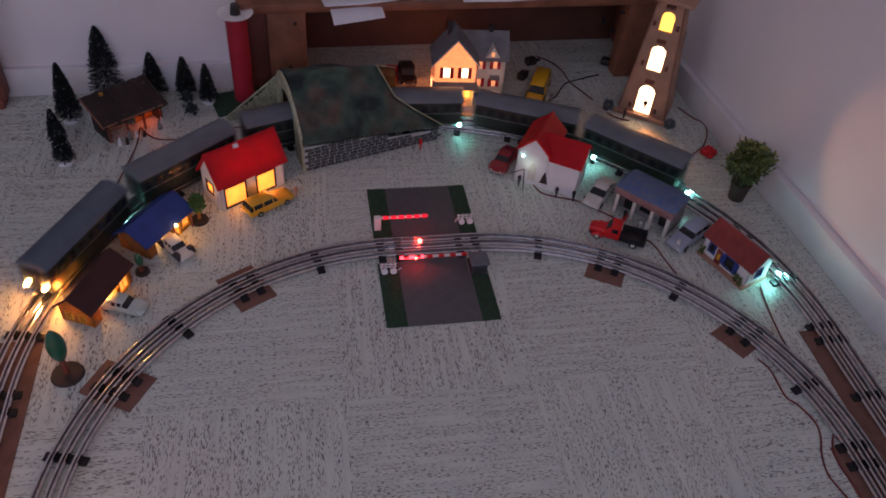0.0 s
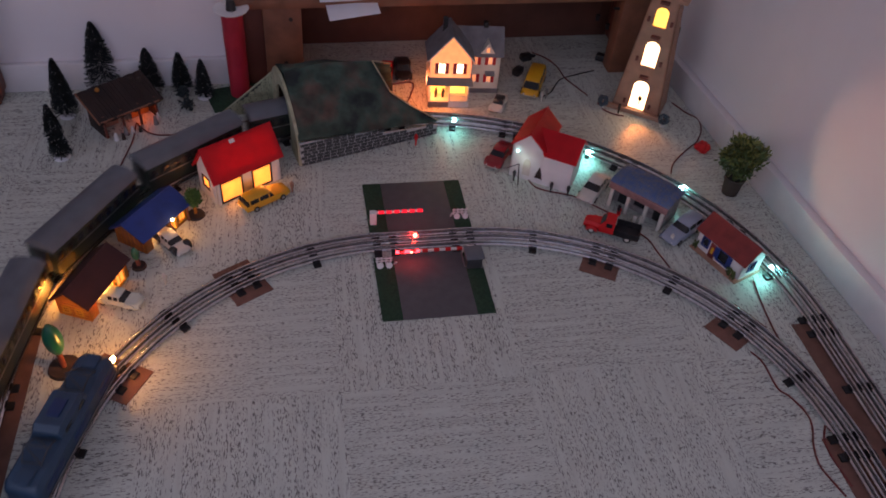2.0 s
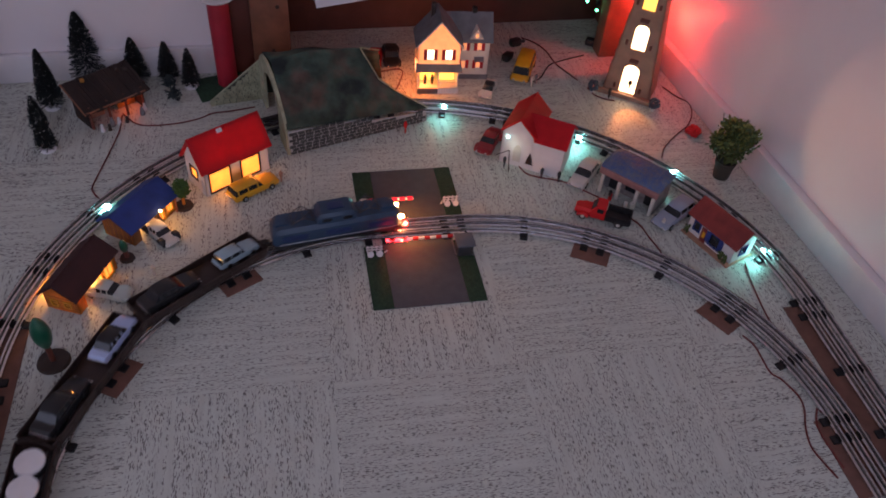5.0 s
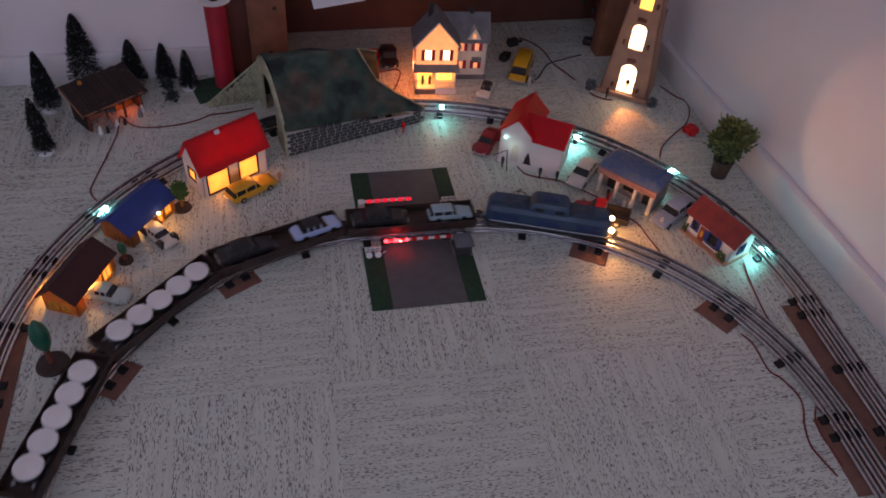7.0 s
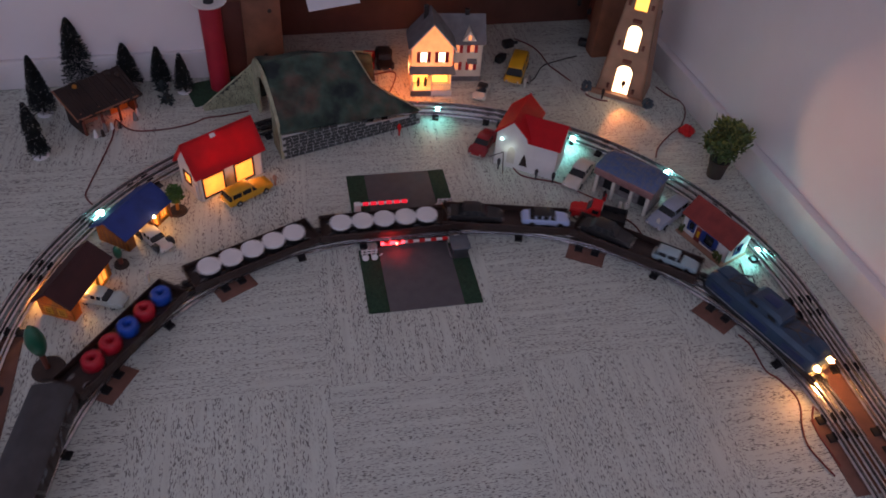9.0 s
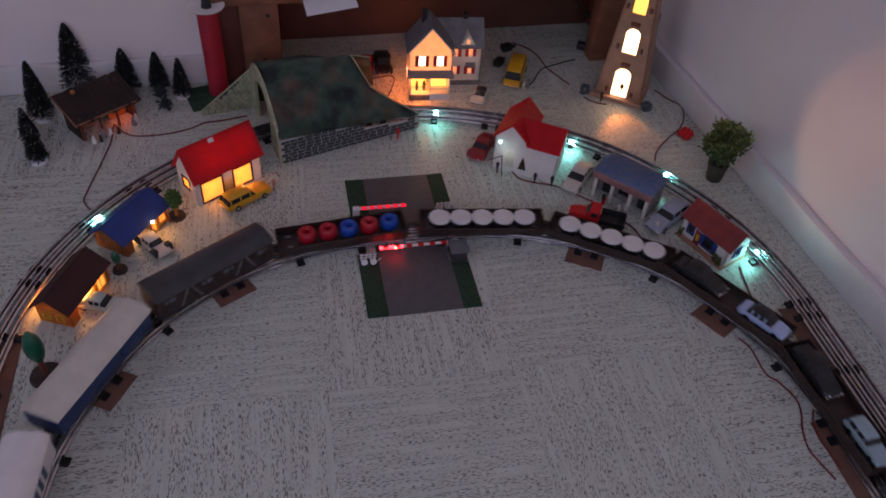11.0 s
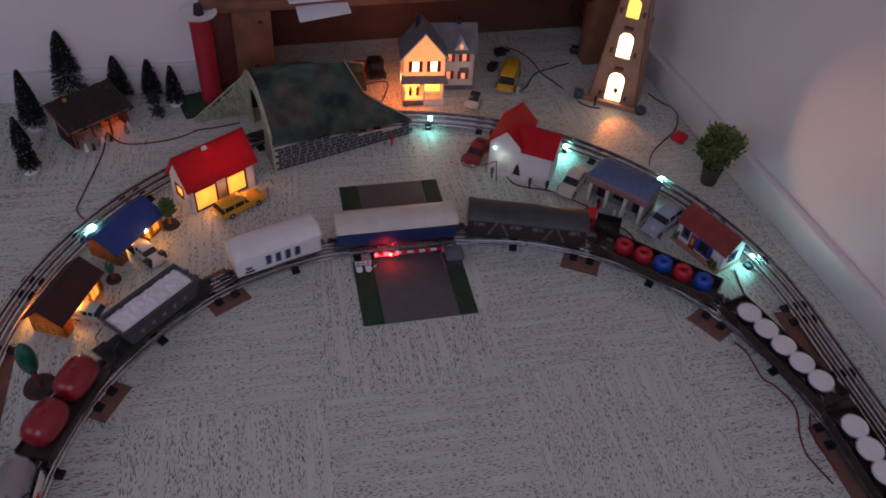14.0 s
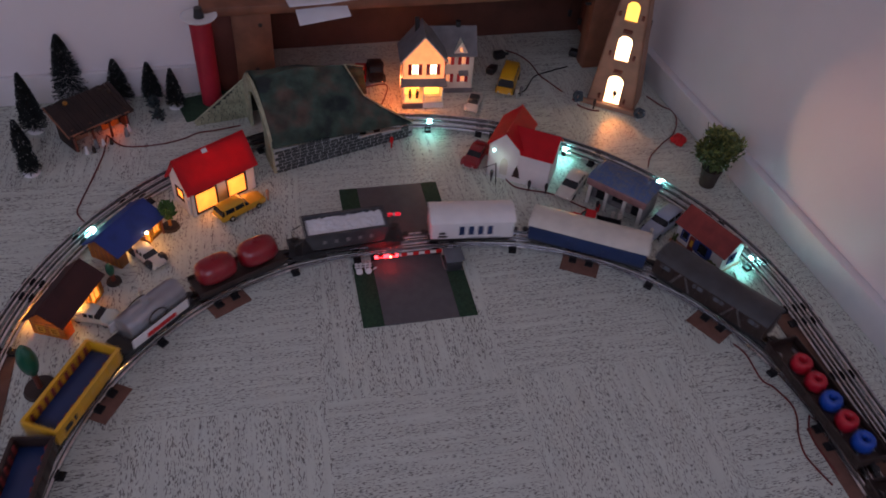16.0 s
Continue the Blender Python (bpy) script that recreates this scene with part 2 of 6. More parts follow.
def box(x0, x1, y0, y1, z0, z1, bevel=0.0, bm=None):
    bm = bm or bmesh.new()
    r = bmesh.ops.create_cube(bm, size=1)
    vs = r["verts"]
    bmesh.ops.scale(bm, vec=(x1 - x0, y1 - y0, z1 - z0), verts=vs)
    bmesh.ops.translate(bm, vec=((x0 + x1) / 2, (y0 + y1) / 2, (z0 + z1) / 2), verts=vs)
    if bevel:
        es = list({e for v in vs for e in v.link_edges})
        bmesh.ops.bevel(bm, geom=es, offset=bevel, segments=2, affect="EDGES", profile=0.5)
    return bm


def cone(r1, r2, h, seg=16, m=None, bm=None):
    """A cylinder or cone that stands on its base."""
    bm = bm or bmesh.new()
    mm = (m or Matrix()) @ Matrix.Translation((0, 0, h / 2))
    bmesh.ops.create_cone(bm, cap_ends=True, segments=seg, radius1=r1, radius2=r2, depth=h, matrix=mm)
    return bm


def ball(r, m=None, bm=None, u=12, v=8):
    bm = bm or bmesh.new()
    bmesh.ops.create_uvsphere(bm, u_segments=u, v_segments=v, radius=r, matrix=m or Matrix())
    return bm


def loft(sections, bm=None):
    """A closed skin through rings of points, each with the same count."""
    bm = bm or bmesh.new()
    rings = [[bm.verts.new(p) for p in s] for s in sections]
    k = len(rings[0])
    for a, b in zip(rings, rings[1:]):
        for i in range(k):
            bm.faces.new((a[i], a[(i + 1) % k], b[(i + 1) % k], b[i]))
    bm.faces.new(rings[0][::-1])
    bm.faces.new(rings[-1])
    return bm


def prism(outline, y0, y1, bm=None):
    """An outline in x and z, drawn out along y."""
    return loft([[(x, y, z) for x, z in outline] for y in (y0, y1)], bm)


def slab(corners, thick, bm=None):
    """A flat plate from its upper corners, with thickness downwards along its normal."""
    bm = bm or bmesh.new()
    c = [Vector(p) for p in corners]
    nrm = (c[1] - c[0]).cross(c[2] - c[0]).normalized()
    if nrm.z < 0:
        nrm = -nrm
    return loft([[p for p in c], [p - nrm * thick for p in c]], bm)


def tube(points, r, seg=6, bm=None, closed=False):
    bm = bm or bmesh.new()
    pts = [Vector(p) for p in points]
    rings = []
    for i, p in enumerate(pts):
        d = (pts[min(i + 1, len(pts) - 1)] - pts[max(i - 1, 0)]).normalized()
        a = d.cross(Vector((0, 0, 1)))
        a = a.normalized() if a.length > 1e-4 else Vector((1, 0, 0))
        b = d.cross(a)
        rings.append([p + (a * math.cos(t) + b * math.sin(t)) * r for t in [2 * math.pi * k / seg for k in range(seg)]])
    return loft(rings, bm)


def smooth_line(points, step=6):
    """A curve through the points."""
    p = [Vector(q) for q in points]
    p = [2 * p[0] - p[1]] + p + [2 * p[-1] - p[-2]]
    out = []
    for i in range(1, len(p) - 2):
        for k in range(step):
            t = k / step
            out.append(0.5 * (2 * p[i] + (p[i + 1] - p[i - 1]) * t + (2 * p[i - 1] - 5 * p[i] + 4 * p[i + 1] - p[i + 2]) * t * t
                              + (3 * p[i] - p[i - 1] - 3 * p[i + 1] + p[i + 2]) * t ** 3))
    return out + [p[-2]]


# ---- the two loops of track ----
RAIL = 0.017
C0, TH, R_IN, L_IN = Vector((-0.035, 1.068)), radians(13.35), 0.5093, 0.144
O_C, R_OUT = Vector((0.019, 0.798)), 0.666
STRAIGHT = 0.80
LOOP_IN = 2 * L_IN + 2 * math.pi * R_IN + 2 * STRAIGHT
LOOP_OUT = 2 * math.pi * R_OUT + 2 * STRAIGHT


def half_loop(a, radius, flat):
    """Half of a loop from its far middle, a metres on: a flat, a quarter turn, a straight, a quarter turn, a flat."""
    quarter = math.pi / 2 * radius
    if a <= flat:
        return a, 0.0, 0.0
    a -= flat
    if a <= quarter:
        g = a / radius
        return flat + radius * math.sin(g), -radius * (1 - math.cos(g)), -g
    a -= quarter
    if a <= STRAIGHT:
        return flat + radius, -radius - a, -math.pi / 2
    a -= STRAIGHT
    if a <= quarter:
        g = a / radius
        return flat + radius * math.cos(g), -radius - STRAIGHT - radius * math.sin(g), -math.pi / 2 - g
    a -= quarter
    return flat - a, -2 * radius - STRAIGHT, -math.pi


def loop_place(s, total, radius, flat, far):
    s = (s + total / 2) % total - total / 2
    x, y, h = half_loop(abs(s), radius, flat)
    if s < 0:
        x, h = -x, -h
    c, d = math.cos(TH), math.sin(TH)
    return Vector((far.x + x * c - y * d, far.y + x * d + y * c, 0)), TH + h


def inner(s):
    """Place and heading on the inner loop, s metres past the middle of the crossing, clockwise."""
    return loop_place(s, LOOP_IN, R_IN, L_IN / 2, C0)


O_FAR = O_C + Vector((-math.sin(TH), math.cos(TH))) * R_OUT


def outer(s):
    """Place and heading on the outer loop, anticlockwise."""
    p, h = loop_place(TH * R_OUT - s, LOOP_OUT, R_OUT, 0.0, O_FAR)
    return p, h + math.pi


# ---- the room ----
def on_floor(place, turn=0.0):
    return pose(place[0], place[1], place[2] if len(place) > 2 else 0, 0, 0, turn)


ROOMPOSE = pose(0, 0, 0, 0, 0, 14.8)


def structure(name, bm, material, label, m=None):
    return tagged(part(name, bm, material, None, label, m if m is not None else ROOMPOSE), kind="structure", category=name.split("_")[0])


floor = structure("floor", box(-2.4, 1.32, -1.6, 2.2, -0.06, -0.003), SUBFLOOR, "light vinyl floor tiles with rows of short dark dashes")
# the right-hand wall stands a little out of square
WALLPOSE = Matrix.Translation(room(0.983, 1.0)) @ pose(0, 0, 0, 0, 0, 14.8 + 2.9)
structure("wall_right", box(0, 0.11, -2.75, 1.2, 0, 2.5), PLASTER, "plain white painted wall with a skirting board", WALLPOSE)
structure("wall_back", box(-2.4, -0.085, 1.63, 1.74, 0, 2.5), PLASTER, "plain white painted wall behind the little fir trees")
structure("wall_niche", box(-0.195, 0.930, 2.0, 2.1, 0, 2.5), PLASTER, "shaded wall behind the wooden desk")


def window_wall(name, m, x0, x1, a, b, label):
    """A wall along x with one opening from a to b, with a sill and a frame."""
    bm = box(x0, a, -0.10, 0, 0, 2.5)
    box(b, x1, -0.10, 0, 0, 2.5, 0, bm)
    box(a, b, -0.10, 0, 0, 0.85, 0, bm)
    box(a, b, -0.10, 0, 2.25, 2.5, 0, bm)
    structure(name, bm, PLASTER, label, m)


# Rear wall stands close and its window is assumed, so daylight falls off faster.
window_wall("wall_rear", ROOMPOSE @ Matrix.Translation((0, -1.6, 0)), -2.5, 1.30, -1.15, 0.65, "unseen white wall with an assumed window opening behind the camera")
window_wall("wall_window", ROOMPOSE @ Matrix.Translation((-2.4, 0, 0)) @ pose(0, 0, 0, 0, 0, -90), -2.2, 1.6, -0.45, 1.55, "plain white wall with a window opening")
structure("ceiling", box(-2.5, 1.32, -1.7, 2.2, 2.5, 2.6), CEIL, "plain white ceiling")
structure("baseboard", box(-0.021, 0, -2.6, 1.03, 0, 0.066, 0.003), SKIRT, "white painted wooden skirting board", WALLPOSE)
structure("baseboard", box(-2.4, -0.085, 1.615, 1.63, 0, 0.066, 0.003), SKIRT, "white painted wooden skirting board")

# floor tiles, laid square in alternate directions
TILE, TILE_TURN, TILE_AT = 0.2935, 13.0, Vector((-0.131, 0.719, 0))


def lay_tiles():
    meshes = []
    for material in (TILE_A, TILE_B):
        meshes.append(finish("tile", box(0.00006, TILE - 0.00006, 0.00006, TILE - 0.00006, -0.003, 0.0), material))
    turn = pose(TILE_AT.x, TILE_AT.y, 0, 0, 0, TILE_TURN)
    for i in range(-7, 6):
        for j in range(-11, 5):
            m = turn @ Matrix.Translation((i * TILE, j * TILE, 0))
            mid = m @ Vector((TILE / 2, TILE / 2, 0))
            u, v = mid.dot(U), mid.dot(V)
            if not (-2.6 < u < 1.40 and -1.75 < v < 2.3):
                continue
            ob = new("tile", meshes[0 if (i + j) % 2 else 1])
            ob.parent = floor
            ob.matrix_parent_inverse = floor.matrix_basis.inverted()
            ob.matrix_basis = m


# ---- track ----
TRACK_GAUGE = 0.0345


def rail_run(path, s0, s1, off, step=0.02):
    pts = []
    k = max(2, int((s1 - s0) / step))
    for i in range(k + 1):
        p, h = path(s0 + (s1 - s0) * i / k)
        pts.append(p + Vector((-math.sin(h), math.cos(h), 0)) * off)
    return pts


def rail_mesh(pts):
    """Tinplate rail: a round head on a thin web, darkened for shade, and a bright flat foot."""
    side = [(0.0042, 0.0030), (0.0040, 0.0076), (0.0009, 0.0090), (0.0009, 0.0128), (0.0017, 0.0141), (0.0014, 0.0163)]
    ring = [(-x, z) for x, z in side] + [(0, 0.017)] + side[::-1]
    secs = []
    for i, p in enumerate(pts):
        d = (pts[min(i + 1, len(pts) - 1)] - pts[max(i - 1, 0)]).normalized()
        a = Vector((-d.y, d.x, 0))
        secs.append([p + a * o + Vector((0, 0, z)) for o, z in ring])
    return loft(secs)


def tie_mesh():
    bm = box(-0.007, 0.007, -0.031, 0.031, 0.0, 0.0048, 0.0012)
    for y in (-TRACK_GAUGE / 2, 0, TRACK_GAUGE / 2):
        box(-0.0075, 0.0075, y - 0.0045, y + 0.0045, 0.0045, 0.0085, 0.001, bm)
    return bm


TIE_MESH = finish("tie", tie_mesh(), TIE)


def lay_section(path, s0, s1, group):
    t = tagged(new("track_section"), "three-rail tinplate toy track with black metal ties", "toy track", group)
    for off in (-TRACK_GAUGE / 2, 0, TRACK_GAUGE / 2):
        rail = part("rail", rail_mesh(rail_run(path, s0 + 0.0005, s1 - 0.0005, off)), TIN, t)
        rail.data.materials.append(RAIL_SIDE)
        # Web faces take the darker tin, painted-in shade below the head.
        for face in rail.data.polygons:
            if 0.0090 < face.center.z < 0.0132:
                face.material_index = 1
    for s in (s0 + 0.016, (s0 + s1) / 2, s1 - 0.016) if s1 - s0 > 0.2 else (s0 + 0.016, s1 - 0.016):
        p, h = path(s)
        ob = new("tie", TIE_MESH)
        ob.parent = t
        ob.matrix_basis = pose(p.x, p.y, 0, 0, 0, math.degrees(h))


half, sec = L_IN / 2, R_IN * math.pi / 6
for base in (0, LOOP_IN / 2):
    lay_section(inner, base - half, base + half, "inner track loop")
    for k in range(3):
        lay_section(inner, base + half + k * sec, base + half + (k + 1) * sec, "inner track loop")
        lay_section(inner, base - half - (k + 1) * sec, base - half - k * sec, "inner track loop")
    quarter = half + 3 * sec
    for k in range(3):
        lay_section(inner, base + quarter + k * STRAIGHT / 3, base + quarter + (k + 1) * STRAIGHT / 3, "inner track loop")
osec = math.pi * R_OUT / 8
for base in (0, LOOP_OUT / 2):
    for k in range(8):
        s0 = TH * R_OUT - 4 * osec + k * osec
        lay_section(outer, base + s0, base + s0 + osec, "outer track loop")
    for k in range(3):
        s0 = TH * R_OUT + 4 * osec + k * STRAIGHT / 3
        lay_section(outer, base + s0, base + s0 + STRAIGHT / 3, "outer track loop")


def pad(path, s, length, width, shift=0.0):
    p, h = path(s)
    n = Vector((-math.sin(h), math.cos(h), 0)) * shift
    ob = part("track_pad", box(-length / 2, length / 2, -width / 2, width / 2, -0.001, 0.0006, 0.0004), PAD, None,
              "flat brown hardboard strip under a track joint", pose(p.x + n.x, p.y + n.y, 0.001, 0, 0, math.degrees(h)))
    tagged(ob, category="hardboard strip", group="pads under the track")


for s in (half + sec, half + 2 * sec, -half - sec, -half - 2 * sec):
    pad(inner, s, 0.068, 0.090, -0.002 if s < 0 else -0.009)
pad(inner, half + 3 * sec + .045, 0.13, 0.060, -0.010)
pad(outer, -1.06, 0.36, 0.040, 0.028)
pad(outer, 1.24, 0.32, 0.085)


# ---- trains ----
def bogie(parent, x, wheels=(-0.018, 0.018), r=0.0085, frame_h=0.012):
    b = box(-0.03, 0.03, -0.021, -0.018, r * 0.6, r + frame_h * 0.6, 0.0008)
    box(-0.03, 0.03, 0.018, 0.021, r * 0.6, r + frame_h * 0.6, 0.0008, b)
    box(-0.006, 0.006, -0.019, 0.019, r, r + 0.006, 0, b)
    ob = part("bogie", b, BLACK, parent, "black bogie frame", pose(x, 0, 0))
    for wx in wheels:
        bm = bmesh.new()
        for sy in (-1, 1):
            m = Matrix.Translation((wx, sy * 0.0155, r)) @ Matrix.Rotation(sy * math.pi / 2, 4, "X")
            cone(r, r * 0.96, 0.0045, 14, m, bm)
            cone(r * 1.14, r * 1.14, 0.001, 14, m, bm)
        cone(0.0016, 0.0016, 0.034, 6, Matrix.Translation((wx, 0.017, r)) @ Matrix.Rotation(math.pi / 2, 4, "X"), bm)
        part("wheelset", bm, STEEL, ob)
    return ob


def coupler(parent, x):
    bm = box(min(x, x * 1.09), max(x, x * 1.09), -0.003, 0.003, 0.011, 0.0135)
    cone(0.005, 0.005, 0.005, 8, Matrix.Translation((x * 1.08, 0, 0.009)), bm)
    part("coupler", bm, BLACK, parent)


def vehicle(name, label, length, four=False):
    t = thing(name, label, "train car" if name != "toy_locomotive" else "locomotive", "toy goods train")
    if four:
        for x in (-length * 0.27, length * 0.27):
            bogie(t, x, (0.0,), 0.0095)
    else:
        for x in (-length * 0.33, length * 0.33):
            bogie(t, x)
    for x in (-length / 2, length / 2):
        coupler(t, x)
    return t


def roof_bm(length, width, z, rise, over=0.002):
    prof = [(-width / 2 - over, z), (-width * 0.42, z + rise * 0.62), (-width * 0.2, z + rise * 0.94), (0, z + rise),
            (width * 0.2, z + rise * 0.94), (width * 0.42, z + rise * 0.62), (width / 2 + over, z)]
    return loft([[(x, y, zz) for y, zz in prof] for x in (-length / 2, -length / 2 + 0.002, length / 2 - 0.002, length / 2)])


def side_bars(parent, length, y, z, n, h, material, w=0.004):
    for i in range(n):
        x = -length / 2 + length * (i + 0.5) / n
        part("side_post", box(x - w / 2, x + w / 2, y - 0.0012, y + 0.0012, z, z + h, 0.0004), material, parent)


# toy cars: three widths at each station along the length
def ring6(x, hb, zb, hm, zm, ht, zt):
    return [(x, -hb, zb), (x, -hm, zm), (x, -ht, zt), (x, ht, zt), (x, hm, zm), (x, hb, zb)]


def toy_car(label, paint, length, m, style="sedan", parent=None, group="toy cars", top=None, guard=None):
    c = thing("toy_car", label, "toy car", group, m)
    if parent is not None:
        c.parent = parent
    k = length
    w, h = k * 0.185, k * 0.30
    g = k * 0.055
    belt = h * 0.60
    body = loft([ring6(-k * .5, w * .80, g + k * .02, w * .86, belt * .62, w * .70, belt * .80), ring6(-k * .47, w * .92, g, w * .98, belt * .62, w * .84, belt * .95),
                 ring6(-k * .30, w * .95, g, w, belt * .62, w * .90, belt), ring6(k * .15, w * .95, g, w, belt * .62, w * .90, belt),
                 ring6(k * .38, w * .93, g, w * .97, belt * .60, w * .80, belt * .90), ring6(k * .47, w * .88, g, w * .92, belt * .55, w * .72, belt * .80),
                 ring6(k * .5, w * .76, g + k * .02, w * .80, belt * .5, w * .6, belt * .66)])
    part("body", body, paint, c)
    if style == "estate":
        a0, a1, b0, b1 = -k * .47, -k * .40, k * .13, k * .02
    elif style == "beetle":
        a0, a1, b0, b1 = -k * .40, -k * .17, k * .19, k * .07
    elif style == "van":
        a0, a1, b0, b1 = -k * .48, -k * .45, k * .36, k * .22
    else:
        a0, a1, b0, b1 = -k * .34, -k * .22, k * .20, k * .05
    part("glazing", loft([ring6(a0, w * .86, belt * .9, w * .86, belt * .96, w * .84, belt), ring6(a1, w * .86, belt * .9, w * .82, belt * 1.2, w * .70, h * .95),
                          ring6(b1, w * .86, belt * .9, w * .82, belt * 1.2, w * .70, h * .95), ring6(b0, w * .86, belt * .9, w * .86, belt * .96, w * .84, belt)]), GLASS, c, "dark glazing")
    part("roof", loft([ring6(a1 - k * .03, w * .70, h * .90, w * .72, h * .915, w * .60, h * .93), ring6(a1, w * .76, h * .91, w * .76, h * .95, w * .58, h * 1.0), ring6((a1 + b1) / 2, w * .78, h * .91, w * .78, h * .96, w * .58, h * 1.035),
                       ring6(b1, w * .76, h * .91, w * .76, h * .95, w * .58, h * 1.0), ring6(b1 + k * .03, w * .70, h * .90, w * .72, h * .915, w * .60, h * .93)]), top or paint, c)
    if style == "beetle":
        part("rear_shell", loft([ring6(-k * .49, w * .60, belt * .5, w * .62, belt * .6, w * .45, belt * .7), ring6(-k * .40, w * .86, belt * .8, w * .80, belt * 1.05, w * .55, belt * 1.22),
                                 ring6(-k * .28, w * .90, belt * .9, w * .84, belt * 1.25, w * .60, h * .90), ring6(a1 - k * .02, w * .90, belt * .9, w * .80, h * .88, w * .60, h * .985)]), paint, c)
        for sy in (-1, 1):
            for x in (-k * .29, k * .30):
                part("mudguard", loft([ring6(x - k * .12, w * .10, g, w * .14, g + k * .03, w * .08, g + k * .05), ring6(x - k * .05, w * .14, g + k * .02, w * .20, g + k * .08, w * .10, g + k * .115),
                                       ring6(x + k * .05, w * .14, g + k * .02, w * .20, g + k * .08, w * .10, g + k * .115), ring6(x + k * .12, w * .10, g, w * .14, g + k * .03, w * .08, g + k * .05)]), guard or paint, c, "", Matrix.Translation((0, sy * w * .96, 0)) @ Matrix.Diagonal((1, 2.1 if guard else 1, 1.3 if guard else 1, 1)))
    for x in (a1 + (b1 - a1) * .0, (a1 + b1) / 2, b1):
        part("pillar", loft([[(x - k * .012, sy * w * .90, belt * .95) for sy in (-1, 1)] + [(x + k * .012, sy * w * .90, belt * .95) for sy in (1, -1)],
                             [(x - k * .012, sy * w * .735, h * .95) for sy in (-1, 1)] + [(x + k * .012, sy * w * .735, h * .95) for sy in (1, -1)]]), paint, c)
    for x in (-k * .5, k * .495):
        part("bumper", box(x - k * .012, x + k * .012, -w * .9, w * .9, g + k * .015, g + k * .045, k * .008), CHROME, c, "chrome bumper")
    for x in (-k * .29, k * .30):
        for sy in (-1, 1):
            mm = Matrix.Translation((x, sy * w * .98, k * .062)) @ Matrix.Rotation(sy * math.pi / 2, 4, "X")
            wh = part("wheel", cone(k * .062, k * .062, k * .04, 14, Matrix.Translation((0, 0, -k * .01))), TYRE, c, "black tyre", mm)
            part("hubcap", cone(k * .034, k * .026, k * .006, 10, Matrix.Translation((0, 0, k * -.014))), CHROME, wh)
    for sy in (-1, 1):
        part("headlight", ball(k * .022, Matrix.Translation((k * .488, sy * w * .58, belt * .62)), None, 8, 6), CHROME, c, "round headlight")
    return c


def make_locomotive():
    t = vehicle("toy_locomotive", "blue electric toy locomotive with two lit headlamps", 0.235)
    L, W = 0.226, 0.052
    part("frame", box(-L / 2, L / 2, -W * .46, W * .46, 0.010, 0.018, 0.001), BLACK, t, "black underframe")

    def prof(w, z):
        return [(-w, 0.018), (-w, z * .86), (-w * .78, z), (w * .78, z), (w, z * .86), (w, 0.018)]
    secs = [(-L / 2, .36, .040), (-L / 2 + .004, .44, .046), (-L / 2 + .014, .5, .0505), (0, .5, .0515), (L / 2 - .014, .5, .0505), (L / 2 - .004, .44, .046), (L / 2, .36, .040)]
    part("body", loft([[(x, y, z) for y, z in prof(W * w, zz)] for x, w, zz in secs]), BLUE, t, "blue painted body with long low hoods")
    cab = [(-.036, .30, .050), (-.035, .40, .061), (-.027, .42, .0685), (.027, .42, .0685), (.035, .40, .061), (.036, .30, .050)]
    c = part("cab", loft([[(x, y, z) for y, z in ((-W * w, .048), (-W * w, zz - .006), (-W * w * .80, zz), (W * w * .80, zz), (W * w, zz - .006), (W * w, .048))] for x, w, zz in cab]), BLUE, t, "raised blue cab roof")
    part("roof_hatch", box(-.014, .014, -.009, .009, .068, .0705, .001), NAVY, c)
    for sx in (-1, 1):
        p = bmesh.new()
        for a, b in (((-.020, -.013, .054), (-.002, -.016, .066)), ((-.020, .013, .054), (-.002, .016, .066)), ((.016, -.013, .054), (-.002, -.016, .066)), ((.016, .013, .054), (-.002, .016, .066)),
                     ((-.002, -.021, .066), (-.002, .021, .066)), ((-.020, -.013, .054), (-.020, .013, .054)), ((.016, -.013, .054), (.016, .013, .054)), ((-.020, -.013, .054), (-.002, .016, .066)), ((.016, .013, .054), (-.002, -.016, .066))):
            tube([a, b], .0010, 5, p)
        for x in (-.020, .016):
            for y in (-.013, .013):
                tube([(x, y, .049), (x, y, .055)], .0012, 5, p)
        part("pantograph", p, DARKGREY, t, "folded wire pantograph", pose(sx * .060, 0, 0, 0, 0, 0 if sx > 0 else 180))
        part("hood_ridge", box(sx * .094 - .012, sx * .094 + .012, -.010, .010, .049, .0535, .0015), BLUE, t)
    for sy in (-1, 1):
        part("headlamp", ball(.0042, Matrix.Translation((L / 2 + .002, sy * .017, .032)), None, 10, 8), G_HEAD, t, "lit warm headlamp")
        for x in (-.018, .018):
            part("side_window", box(x - .008, x + .008, sy * W * .418 - .0007, sy * W * .418 + .0007, .053, .060, .0005), GLASS, c)
        for x in (-.075, .0, .075):
            part("grille", box(x - .022, x + .022, sy * .0262 - .0006, sy * .0262 + .0006, .026, .038, .0005), NAVY, t)
        part("handrail", tube([(-L / 2 + .01, sy * .0275, .022), (L / 2 - .01, sy * .0275, .022)], .0008, 5), STEEL, t)
    part("buffer_beam", box(L / 2 - .001, L / 2 + .003, -.023, .023, .010, .020, .001), BLACK, t)
    return t


